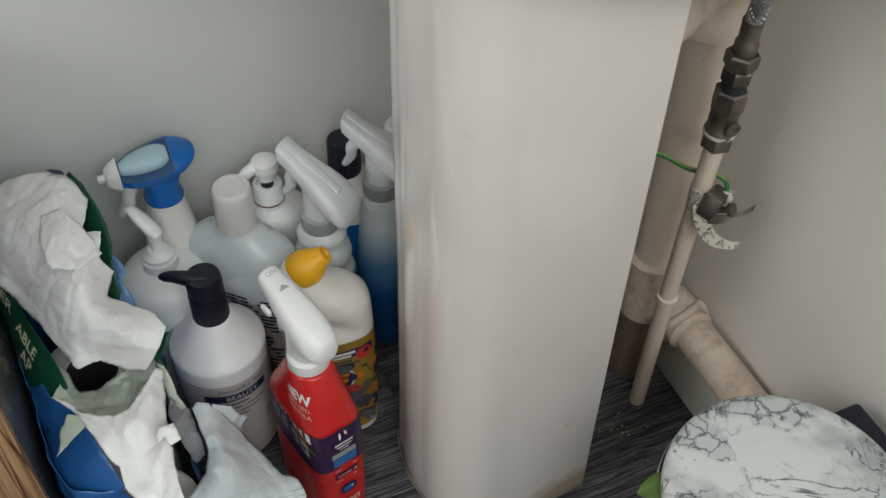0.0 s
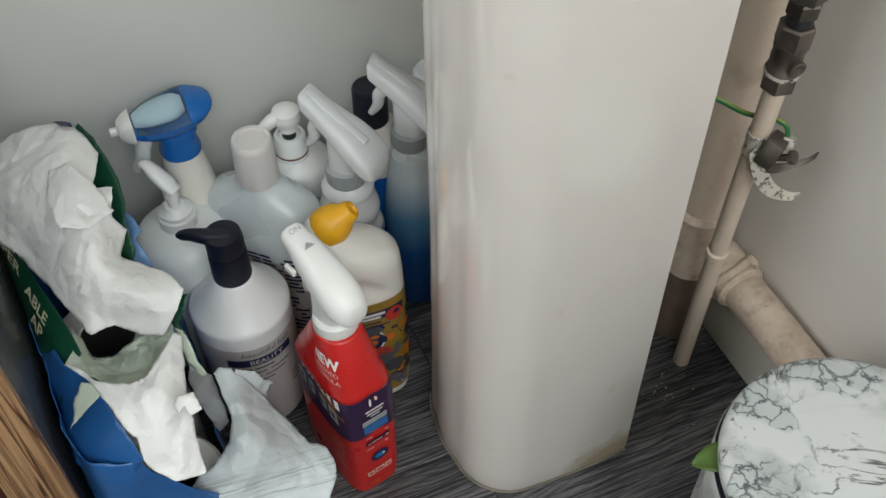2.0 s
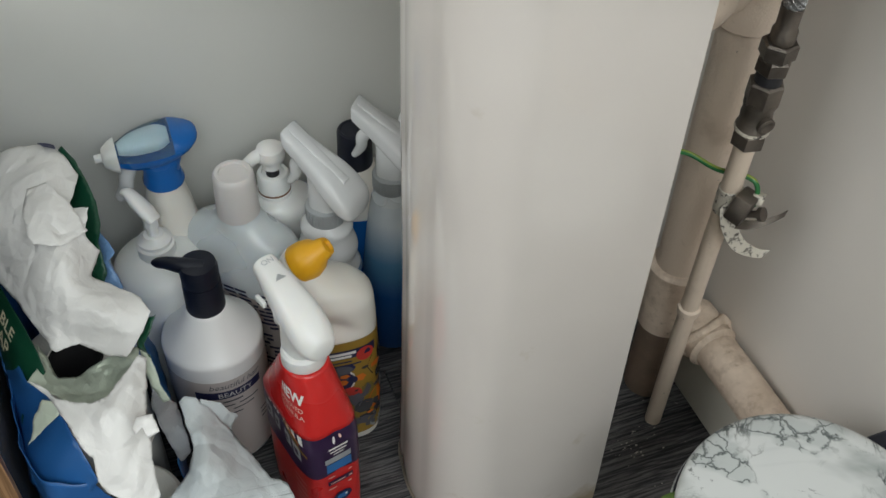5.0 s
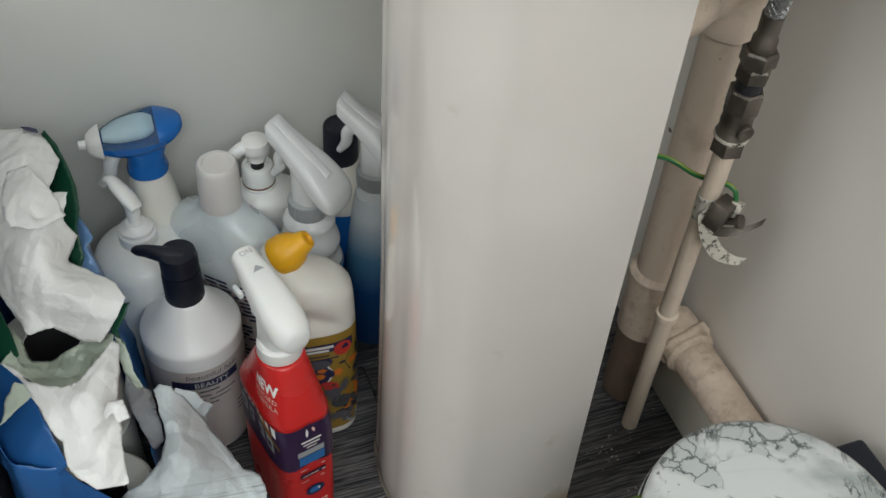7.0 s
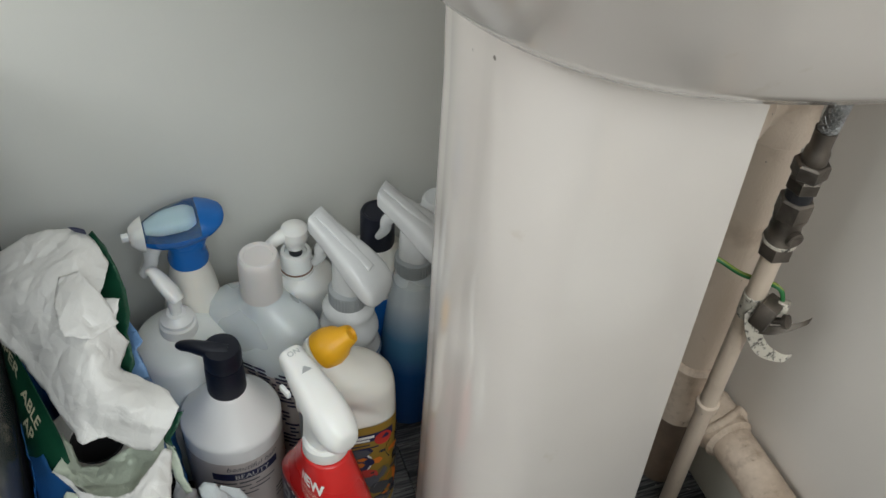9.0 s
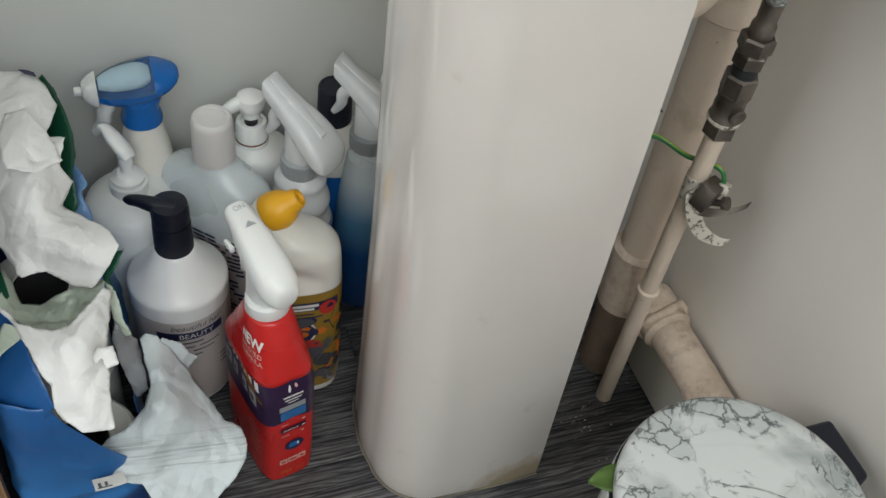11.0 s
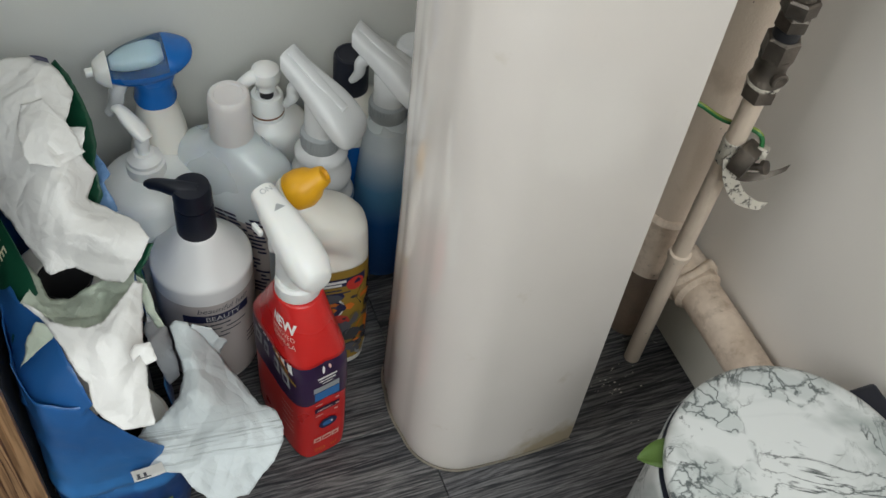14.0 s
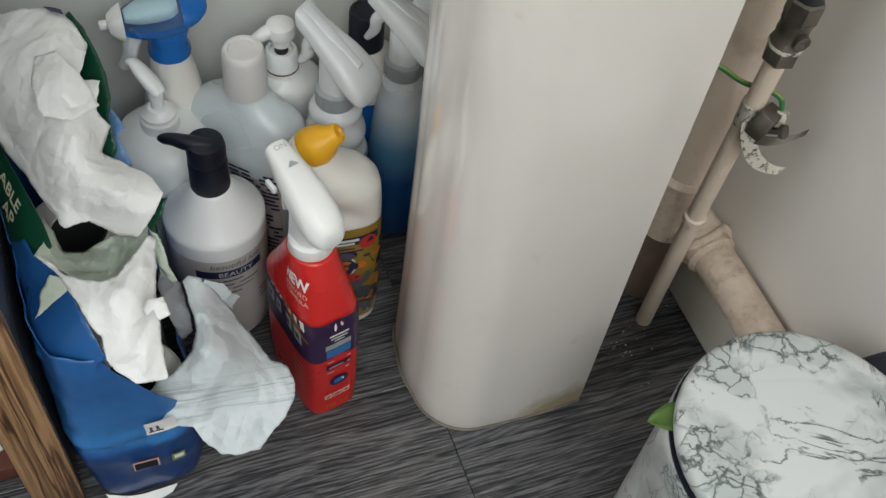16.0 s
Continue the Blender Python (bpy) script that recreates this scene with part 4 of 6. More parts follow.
leaf = thing("leaf", "small green pointed leaf caught under the bin lid", "leaf", (0.3175, 0.262, 0.2345), 168)
bm = bmesh.new()
rows_ = []
for i in range(13):
    t = i / 12
    w = 0.0125 * math.sin(math.pi * (t * 0.96 + 0.03)) ** 0.75 * (1 - 0.25 * t)
    rows_.append([bm.verts.new((0.036 * t, w * k, -0.004 * t * t + 0.0018 * abs(k) ** 1.5)) for k in (-1, -0.5, 0, 0.5, 1)])
for a, b in zip(rows_, rows_[1:]):
    for i in range(4):
        bm.faces.new((a[i], a[i + 1], b[i + 1], b[i]))
part("blade", bm, LEAF, leaf, solid=0.0005)

# ---- oak cabinet on the left ----
cabinet = thing("oak_cabinet", "oak-fronted cabinet with a grey worn side", "cabinet")
part("side_panel", box((0.034, 0.31, 0.42), (-0.1195, 0.595, 0.21), 0.0015, 2), PANEL_SIDE, cabinet, "grey worn side panel")
part("front_edge", box((0.037, 0.008, 0.42), (-0.1185, 0.436, 0.21), 0.001, 2), OAK, cabinet, "oak-grained front edge")
part("shelf", box((0.4, 0.3, 0.018), (-0.337, 0.6, 0.05), 0.001), RED_BROWN, cabinet)
part("back_panel", box((0.4, 0.008, 0.4), (-0.337, 0.745, 0.21)), RED_BROWN, cabinet)
part("far_side_panel", box((0.034, 0.31, 0.42), (-0.554, 0.595, 0.21), 0.0015, 2), OAK, cabinet)
part("top", box((0.47, 0.32, 0.016), (-0.337, 0.592, 0.4285), 0.001), OAK, cabinet)
slip = thing("paper_slip", "white printed slip lying in the cabinet", "paper", (-0.178, 0.475, 0.059), 20)
part("card", box((0.05, 0.035, 0.003), (0, 0, 0.0016), 0.0008), PRINT_WHITE, slip)
part("small_print", bars(lambda u, v, off: Vector((u, v, 0.0031 + off)), [(-0.018, 0.015, -0.008 + 0.006 * k, 0.002) for k in range(3)], 0.0003), DARK_INK, slip)

# ---- toilet paper pack ----
BX, BY = -0.045, 0.548
pack = thing("toilet_paper_pack", "torn blue and green toilet paper pack beside the cabinet", "toilet paper pack", (BX, BY, 0))
bag_skin = shape([(0.0, 0.046, 0.116, 4, 0, 0), (0.008, 0.0505, 0.121, 4.5, -0.001, 0), (0.06, 0.052, 0.1235, 5, -0.002, 0), (0.1, 0.0525, 0.1225, 5, -0.002, 0), (0.112, 0.05, 0.1195, 5, -0.002, 0), (0.19, 0.0447, 0.119, 4.5, -0.007, 0), (0.225, 0.0435, 0.1145, 4, -0.0085, 0), (0.27, 0.0425, 0.116, 4, -0.0095, 0), (0.325, 0.034, 0.115, 3.5, -0.011, 0)])
bag_place = unrolled(bag_skin, -90, 0.15)


def torn_top(u):
    q = bag_place(u, 0.15)
    x, y = q.x + BX, q.y + BY
    lo = np.interp(y, [0.43, 0.5, 0.54, 0.6, 0.67], [0.226, 0.23, 0.236, 0.255, 0.3])
    hi = np.interp(y, [0.43, 0.5, 0.53, 0.565, 0.6, 0.67], [0.085, 0.09, 0.1, 0.25, 0.304, 0.312])
    t = min(1, max(0, (x + 0.05) / 0.035))
    if y < 0.455:
        return float(np.interp(x, [-0.1, -0.075, -0.05, -0.022, 0.0], [0.222, 0.216, 0.212, 0.15, 0.085])) + 0.004 * noise.noise((u * 60, 3, 0))
    return float(lo + (hi - lo) * t) + 0.006 * noise.noise((u * 60, 3, 0)) + 0.003 * noise.noise((u * 220, 5, 0))


def bag_wrinkled(u, v, off=0.0):
    q = Vector((u * 17, v * 13, 1.7))
    d = 0.0035 * noise.noise(q) + 0.003 * (0.4 - abs(noise.noise(q * 2.1))) + 0.0012 * (0.4 - abs(noise.noise(q * 5)))
    d -= 0.0035 * math.exp(-((v - 0.092 - 0.004 * noise.noise((u * 12, 0, 0))) / 0.005) ** 2)
    return bag_place(u, v, off + d * min(1, v * 20 + 0.2))


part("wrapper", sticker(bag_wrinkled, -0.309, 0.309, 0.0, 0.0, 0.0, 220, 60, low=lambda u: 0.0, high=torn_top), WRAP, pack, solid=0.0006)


def pack_sheet(name, rows, material, label, crumple, jag, seed, fine=30.0, nu=46):
    rows = [[(x - BX, y - BY, z) for x, y, z in r] for r in rows]
    return part(name, sheet(rows, nu, nu, crumple, jag, seed, fine), material, pack, label, solid=0.0005, angle=9)


side_top = [Vector(p) for p in ((-0.105, 0.655, 0.302), (-0.096, 0.6, 0.297), (-0.081, 0.55, 0.284), (-0.071, 0.52, 0.262), (-0.068, 0.506, 0.249))]
side_low = [Vector(p) for p in ((-0.102, 0.65, 0.256), (-0.102, 0.592, 0.243), (-0.101, 0.55, 0.228), (-0.098, 0.515, 0.214), (-0.094, 0.496, 0.212))]
green_side = pack_sheet("green_side", [side_top, [(a + b) / 2 + Vector((-0.002, 0, 0.003)) for a, b in zip(side_top, side_low)], side_low], GREEN_SIDE, "dark green printed side", 0.0014, 0.01, 31.0)


def on_side(u, v, off=0.0):
    """Places on the green side: u metres from its back end, v metres above its lower edge."""
    t, f = min(0.999, max(0.0, u / 0.185)) * 4, v / 0.06
    i = int(t)
    a, b = side_top[i].lerp(side_top[i + 1], t - i), side_low[i].lerp(side_low[i + 1], t - i)
    q = b.lerp(a, f) + Vector((-0.004, 0, 0.006)) * (1 - (2 * f - 1) ** 2) * 0.5
    return q + Vector((-0.6, -0.2, 0.75)) * (0.0022 + off) - Vector((BX, BY, 0))


def torn_piece(name, outline, inside, material, label, creases, depth, seed, step=0.003, rag=0.0011):
    outline, inside = ([(x - BX, y - BY, z) for x, y, z in r] for r in (outline, inside))
    return part(name, torn(outline, inside, creases, depth, seed, step, rag), material, pack, label, solid=0.0003, angle=7)


torn_piece("upper_flap", [
    (-0.112, 0.668, 0.3), (-0.071, 0.679, 0.312), (-0.054, 0.674, 0.318), (-0.039, 0.667, 0.32), (-0.028, 0.658, 0.322), (-0.022, 0.645, 0.322), (-0.016, 0.62, 0.322), (-0.02, 0.599, 0.325),
    (-0.027, 0.582, 0.325), (-0.012, 0.57, 0.333), (-0.017, 0.561, 0.327), (-0.018, 0.552, 0.323), (-0.012, 0.55, 0.309), (-0.018, 0.542, 0.304), (-0.021, 0.533, 0.303), (0.007, 0.505, 0.3),
    (0.011, 0.49, 0.3), (0.0, 0.481, 0.288), (-0.012, 0.48, 0.272), (-0.025, 0.487, 0.272), (-0.039, 0.496, 0.28), (-0.055, 0.494, 0.28), (-0.065, 0.517, 0.285), (-0.075, 0.543, 0.288),
    (-0.086, 0.569, 0.29), (-0.104, 0.6, 0.295)],
    [(-0.03, 0.527, 0.324), (-0.053, 0.557, 0.327), (-0.037, 0.601, 0.334), (-0.058, 0.583, 0.327), (-0.049, 0.514, 0.302), (-0.021, 0.493, 0.303), (-0.061, 0.628, 0.324), (-0.074, 0.567, 0.308), (-0.032, 0.64, 0.329)],
    PAPER, "white crumpled inside of the torn wrapper", 48, 0.0042, 3, 0.0019)
torn_piece("torn_tongue", [(-0.05, 0.604, 0.332), (-0.036, 0.6, 0.338), (-0.022, 0.571, 0.335), (-0.016, 0.552, 0.328), (-0.034, 0.54, 0.331), (-0.052, 0.545, 0.333), (-0.056, 0.572, 0.333)],
    [(-0.036, 0.57, 0.34)], PAPER, "white torn tongue of wrapper", 7, 0.0016, 5, 0.002)
torn_piece("green_edge", [(-0.023, 0.656, 0.324), (-0.017, 0.64, 0.322), (-0.011, 0.617, 0.318), (-0.007, 0.596, 0.315), (-0.008, 0.576, 0.312), (-0.012, 0.559, 0.308), (-0.012, 0.545, 0.29), (-0.016, 0.541, 0.285), (-0.022, 0.548, 0.288), (-0.029, 0.576, 0.298), (-0.031, 0.622, 0.308), (-0.031, 0.659, 0.314)],
    [], GREEN_SIDE, "dark green printed edge of the wrapper", 3, 0.0012, 7)
torn_piece("blue_edge", [(-0.012, 0.592, 0.3), (-0.009, 0.577, 0.296), (-0.004, 0.565, 0.29), (-0.009, 0.559, 0.289), (-0.008, 0.552, 0.284), (-0.004, 0.544, 0.273), (-0.02, 0.546, 0.27), (-0.026, 0.579, 0.28)],
    [], LIGHT_BLUE_WRAP, "light blue torn edge of the wrapper", 3, 0.0012, 8)
torn_piece("green_strip", [(0.014, 0.488, 0.298), (0.01, 0.484, 0.294), (0.006, 0.481, 0.288), (0.001, 0.481, 0.28), (0.003, 0.479, 0.266), (-0.003, 0.482, 0.277), (-0.003, 0.487, 0.281), (0.004, 0.493, 0.291)],
    [], GREEN_SIDE, "dark green printed torn edge", 2, 0.0008, 9, 0.002)
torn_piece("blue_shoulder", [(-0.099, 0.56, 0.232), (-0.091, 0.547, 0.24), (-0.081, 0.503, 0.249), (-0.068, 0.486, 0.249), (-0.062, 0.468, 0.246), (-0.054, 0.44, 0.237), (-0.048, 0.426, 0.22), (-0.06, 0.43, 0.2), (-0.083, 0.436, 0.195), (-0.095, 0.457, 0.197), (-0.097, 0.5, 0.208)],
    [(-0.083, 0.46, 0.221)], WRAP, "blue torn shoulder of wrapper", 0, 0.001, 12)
torn_piece("inner_film", [(-0.071, 0.534, 0.248), (-0.073, 0.51, 0.25), (-0.08, 0.499, 0.252), (-0.067, 0.486, 0.25), (-0.058, 0.473, 0.25), (-0.041, 0.462, 0.252), (-0.031, 0.462, 0.252), (-0.016, 0.475, 0.254), (-0.005, 0.487, 0.257), (-0.003, 0.506, 0.25), (-0.022, 0.511, 0.243), (-0.036, 0.513, 0.236), (-0.05, 0.511, 0.23), (-0.062, 0.51, 0.235), (-0.066, 0.522, 0.242)],
    [(-0.057, 0.496, 0.235), (-0.031, 0.492, 0.236)], GREENISH, "greenish crumpled inner film", 60, 0.0045, 15, 0.0018)
torn_piece("lower_flap", [
    (-0.079, 0.498, 0.254), (-0.067, 0.484, 0.255), (-0.062, 0.473, 0.257), (-0.05, 0.465, 0.258), (-0.041, 0.461, 0.259), (-0.031, 0.46, 0.261), (-0.015, 0.472, 0.266), (-0.004, 0.483, 0.267), (0.0, 0.484, 0.262), (-0.003, 0.467, 0.256), (-0.008, 0.447, 0.25),
    (-0.01, 0.428, 0.238), (-0.012, 0.412, 0.227), (-0.013, 0.401, 0.217), (-0.025, 0.401, 0.218), (-0.033, 0.402, 0.219), (-0.044, 0.412, 0.222), (-0.048, 0.418, 0.229), (-0.048, 0.43, 0.239), (-0.053, 0.437, 0.247), (-0.057, 0.45, 0.252), (-0.062, 0.464, 0.254), (-0.069, 0.482, 0.254)],
    [(-0.041, 0.438, 0.251), (-0.024, 0.443, 0.265), (-0.036, 0.423, 0.245), (-0.022, 0.421, 0.241), (-0.011, 0.459, 0.264)], PAPER, "white folded flap of torn wrapper", 18, 0.0036, 21, 0.0018)
torn_piece("corner_tab", [(-0.072, 0.479, 0.253), (-0.062, 0.475, 0.252), (-0.063, 0.467, 0.249), (-0.075, 0.465, 0.239), (-0.089, 0.463, 0.229), (-0.084, 0.469, 0.235), (-0.079, 0.476, 0.244)],
    [], GREENISH, "pale grey torn tab", 2, 0.0008, 19, 0.002)
torn_piece("curled_scrap", [(-0.018, 0.429, 0.262), (-0.014, 0.433, 0.266), (-0.004, 0.431, 0.268), (-0.003, 0.424, 0.265), (-0.002, 0.42, 0.262), (-0.01, 0.419, 0.26), (-0.012, 0.424, 0.266), (-0.017, 0.423, 0.262)],
    [(-0.008, 0.427, 0.271)], PAPER, "small curled scrap of wrapper", 3, 0.0015, 43, 0.0015, 0.0006)
torn_piece("inside_strip", [(-0.003, 0.496, 0.26), (0.003, 0.49, 0.256), (0.004, 0.484, 0.248), (0.004, 0.477, 0.238), (0.008, 0.473, 0.224), (0.004, 0.474, 0.221), (-0.002, 0.479, 0.238), (-0.004, 0.488, 0.248)],
    [], GREENISH, "pale strip of torn wrapper", 2, 0.0008, 44, 0.002)
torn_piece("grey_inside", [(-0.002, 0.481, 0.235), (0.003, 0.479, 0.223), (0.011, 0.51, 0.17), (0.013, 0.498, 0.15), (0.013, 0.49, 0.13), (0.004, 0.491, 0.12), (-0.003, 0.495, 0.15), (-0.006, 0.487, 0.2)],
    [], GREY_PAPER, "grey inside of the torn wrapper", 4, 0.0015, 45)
torn_piece("side_flap", [
    (0.013, 0.512, 0.168), (0.018, 0.514, 0.17), (0.027, 0.512, 0.168), (0.03, 0.509, 0.161), (0.039, 0.507, 0.146), (0.049, 0.493, 0.13), (0.061, 0.47, 0.118), (0.067, 0.456, 0.112), (0.078, 0.449, 0.11), (0.081, 0.432, 0.108), (0.078, 0.424, 0.104),
    (0.064, 0.41, 0.095), (0.048, 0.401, 0.086), (0.042, 0.396, 0.085), (0.024, 0.396, 0.086), (0.012, 0.399, 0.088), (0.002, 0.41, 0.097), (-0.004, 0.42, 0.104), (-0.02, 0.425, 0.108), (-0.031, 0.432, 0.113), (-0.036, 0.444, 0.122), (-0.024, 0.449, 0.132),
    (-0.008, 0.45, 0.14), (0.007, 0.46, 0.148), (0.015, 0.476, 0.155), (0.014, 0.493, 0.162)],
    [(0.013, 0.452, 0.161), (0.043, 0.446, 0.13), (0.017, 0.432, 0.122), (-0.004, 0.431, 0.126), (0.045, 0.423, 0.106), (0.024, 0.482, 0.161)], BLUE_PAPER, "bluish thin flap of torn wrapper", 42, 0.003, 23, 0.002)
torn_piece("rear_flap", [(0.03, 0.51, 0.166), (0.044, 0.511, 0.154), (0.049, 0.508, 0.142), (0.055, 0.511, 0.131), (0.048, 0.506, 0.125), (0.047, 0.497, 0.12), (0.04, 0.496, 0.122), (0.033, 0.503, 0.136), (0.024, 0.508, 0.155)],
    [], BLUE_PAPER, "grey-white torn flap", 4, 0.002, 41, 0.002)
pack_sheet("corner_mark", [
    [(-0.04, 0.666, 0.3235), (-0.034, 0.662, 0.325), (-0.028, 0.657, 0.3255)],
    [(-0.035, 0.655, 0.328), (-0.031, 0.652, 0.328), (-0.027, 0.65, 0.327)]], NAVY, "dark printed corner", 0.0008, 0.05, 47.0, 40.0, 12)
pack_sheet("foot_tab", [
    [(-0.085, 0.432, 0.006), (-0.06, 0.424, 0.005), (-0.025, 0.425, 0.004)],
    [(-0.08, 0.424, 0.002), (-0.06, 0.413, 0.002), (-0.03, 0.42, 0.002)]], PAPER, "white torn edge at the foot", 0.0006, 0.05, 29.0)
for word, u, v, size in (("PAPER", 0.056, 0.046, 0.015), ("ABLE", 0.102, 0.041, 0.015), ("AP", 0.108, 0.025, 0.017)):
    part("printed_word", lettering(word, size, on_side, u, v, 0.0003, bold=0.0003), CREAM_PRINT, green_side)
logo_place = unrolled(bag_skin, -90, 0.08)
recycling_mark = part("recycling_mark", sticker(logo_place, 0.006, 0.03, 0.108, 0.124, 0.0068), PRINT_WHITE, pack, "white recycling panel")
part("recycling_arrow", bars(logo_place, [(0.01, 0.02, 0.1105, 0.0015), (0.011, 0.013, 0.1105, 0.008), (0.0155, 0.0175, 0.1125, 0.006)], 0.0074), DARK_INK, recycling_mark)
badge_border = part("badge_border", sticker(logo_place, -0.004, 0.0115, 0.056, 0.069, 0.0042), PRINT_PINK, pack)
part("badge", sticker(logo_place, -0.0028, 0.0103, 0.0573, 0.0677, 0.0047), BLACK_PLASTIC, badge_border, "small black badge")
green_badge = part("green_badge", sticker(logo_place, 0.021, 0.031, 0.056, 0.067, 0.0042), PRINT_GREEN, pack, "small green badge")
part("green_badge_inner", sticker(logo_place, 0.0225, 0.0295, 0.06, 0.0655, 0.0047), PRINT_WHITE, green_badge)


def toilet_roll(at):
    ob = thing("toilet_roll", "cream toilet roll inside the torn pack", "toilet roll", at, 0.0, "rolls in the pack")
    h, r, c = 0.098, 0.0435, 0.021
    part("paper", lathe([(c, 0.0), (r - 0.003, 0.0), (r, 0.003), (r, h - 0.003), (r - 0.003, h), (c + 0.001, h), (c, h - 0.001), (c, 0.0)], 48, (False, False)), TISSUE, ob)
    part("core", lathe([(c - 0.0002, 0.001), (c - 0.0002, h - 0.0005), (c - 0.0015, h - 0.0005), (c - 0.0015, 0.001)], 40, (False, False)), CORE, ob, "dark cardboard core")
    return ob


roll = toilet_roll((-0.044, 0.477, 0.0))
for at in ((-0.053, 0.559, 0.0), (-0.053, 0.559, 0.099)):
    copy_thing(roll, pose(*at))

# ---- bottles ----
# red trigger spray
red = thing("spray_bottle", "red trigger spray bottle with dark purple label", "spray bottle", (0.1125, 0.499, 0), 13, "cleaning bottles")
rs = shape([(0.0, 0.0205, 0.0405, 4, 0, 0), (0.004, 0.0245, 0.0445, 4.5, 0, 0), (0.05, 0.025, 0.0455, 5, 0, 0), (0.1, 0.025, 0.0455, 5, 0, 0), (0.135, 0.0255, 0.0452, 4.4, 0, 0), (0.147, 0.0246, 0.0418, 3.6, 0, 0), (0.158, 0.023, 0.037, 3, 0, 0), (0.171, 0.021, 0.0312, 2.6, 0, 0), (0.185, 0.0184, 0.0242, 2.3, 0, 0), (0.196, 0.0168, 0.0178, 2.1, 0, 0), (0.202, 0.0158, 0.0158, 2, 0, 0)])
part("body", skin_mesh(rs, 56), RED, red)
rp = unrolled(rs, -90, 0.08)
hood_place = unrolled(rs, -90, 0.14)
red_hood = part("hood", sticker(hood_place, -0.116, 0.116, 0.13, 0.192, 0.0016, 96, 14, low=lambda u: 0.148 - 0.006 * min(1, abs(u) / 0.05), high=lambda u: 0.197), RED, red, "glossy red shoulder", solid=0.0022)
red_label = part("label", sticker(rp, -0.117, 0.117, 0.088, 0.14, 0.0006, 96, 8, high=lambda u: 0.152, low=lambda u: 0.099 - 0.012 * min(1, abs(u) / 0.05)), PURPLE, red, "dark purple wrap label")
part("collar", lathe([(0.0175, 0.1965), (0.0182, 0.198), (0.0175, 0.208), (0.0155, 0.21)], 40), WHITE_PLASTIC, red)


def head_mesh(stations, n=32):
    """A trigger head from stations of (forward, middle height, half width, half height, squareness)."""
    rings = []
    for x, z, w, h, p in stations:
        rings.append([Vector((x, q.x, z + q.y)) for q in oval(0, 0, 0, w, h, p, n)])
    return loft(rings)


def smooth_stations(st, per=6):
    arr = [Vector(a[:3]) for a in st]
    brr = [Vector((a[3], a[4], 0)) for a in st]
    return [(a.x, a.y, a.z, b.x, b.y) for a, b in zip(spline(arr, per), spline(brr, per))]


red_head = part("trigger_head", head_mesh(smooth_stations([(-0.031, 0.234, 0.004, 0.005, 2), (-0.0285, 0.234, 0.011, 0.0115, 2.1), (-0.018, 0.237, 0.0158, 0.0165, 2.3), (0.0, 0.245, 0.016, 0.0175, 2.5), (0.02, 0.254, 0.0138, 0.0145, 2.5), (0.036, 0.2615, 0.011, 0.0105, 2.6), (0.044, 0.2645, 0.0098, 0.0088, 2.6), (0.0455, 0.265, 0.006, 0.006, 2.4)])), WHITE_PLASTIC, red)
red_head.matrix_basis = pose(0, 0, 0, 0, 0, 96)
neck = part("head_neck", loft([oval(0.004 - 0.006 * t, 0, 0.203 + 0.034 * t, 0.0155 + 0.004 * t, 0.0135 + 0.0005 * t, 2.4) for t in np.linspace(0, 1, 8)]), WHITE_PLASTIC, red)
neck.matrix_basis = pose(0, 0, 0, 0, 0, 96)
trig = part("trigger", tube([(0.012, 0, 0.247), (0.026, 0, 0.235), (0.031, 0, 0.222), (0.034, 0, 0.208)], [0.006, 0.0055, 0.005, 0.003], 14), WHITE_PLASTIC, red)
trig.matrix_basis = pose(0, 0, 0, 0, 0, 96)
tab = part("side_tab", box((0.012, 0.004, 0.006), (0.03, 0.0145, 0.246), 0.0015), WHITE_PLASTIC, red)
tab.matrix_basis = pose(0, 0, 0, 0, 0, 96)


def on_head(u, v, off=0.0):
    """Places on the sloping top of the red bottle's head: u to its left, v forward."""
    st = np.interp(v, [-0.018, 0.0, 0.02, 0.036, 0.044], [0.2535, 0.2625, 0.2685, 0.272, 0.2733])
    return Vector((v, -u, st + 0.0004 + off - 3.0 * u * u))


for mesh, nm, mt in ((bars(on_head, [(-0.0045, 0.0045, 0.0205, 0.0006), (-0.0037, 0.0037, 0.021, 0.001), (-0.003, 0.003, 0.022, 0.001), (-0.002, 0.002, 0.023, 0.001), (-0.001, 0.001, 0.024, 0.001)], 0.0002), "arrow_mark", GREY_COLLAR), (lettering("ON", 0.0065, on_head, 0.0, 0.0365, 0.0002), "printed_word", GREY_COLLAR)):
    o = part(nm, mesh, mt, red)
    o.matrix_basis = pose(0, 0, 0, 0, 0, 96)

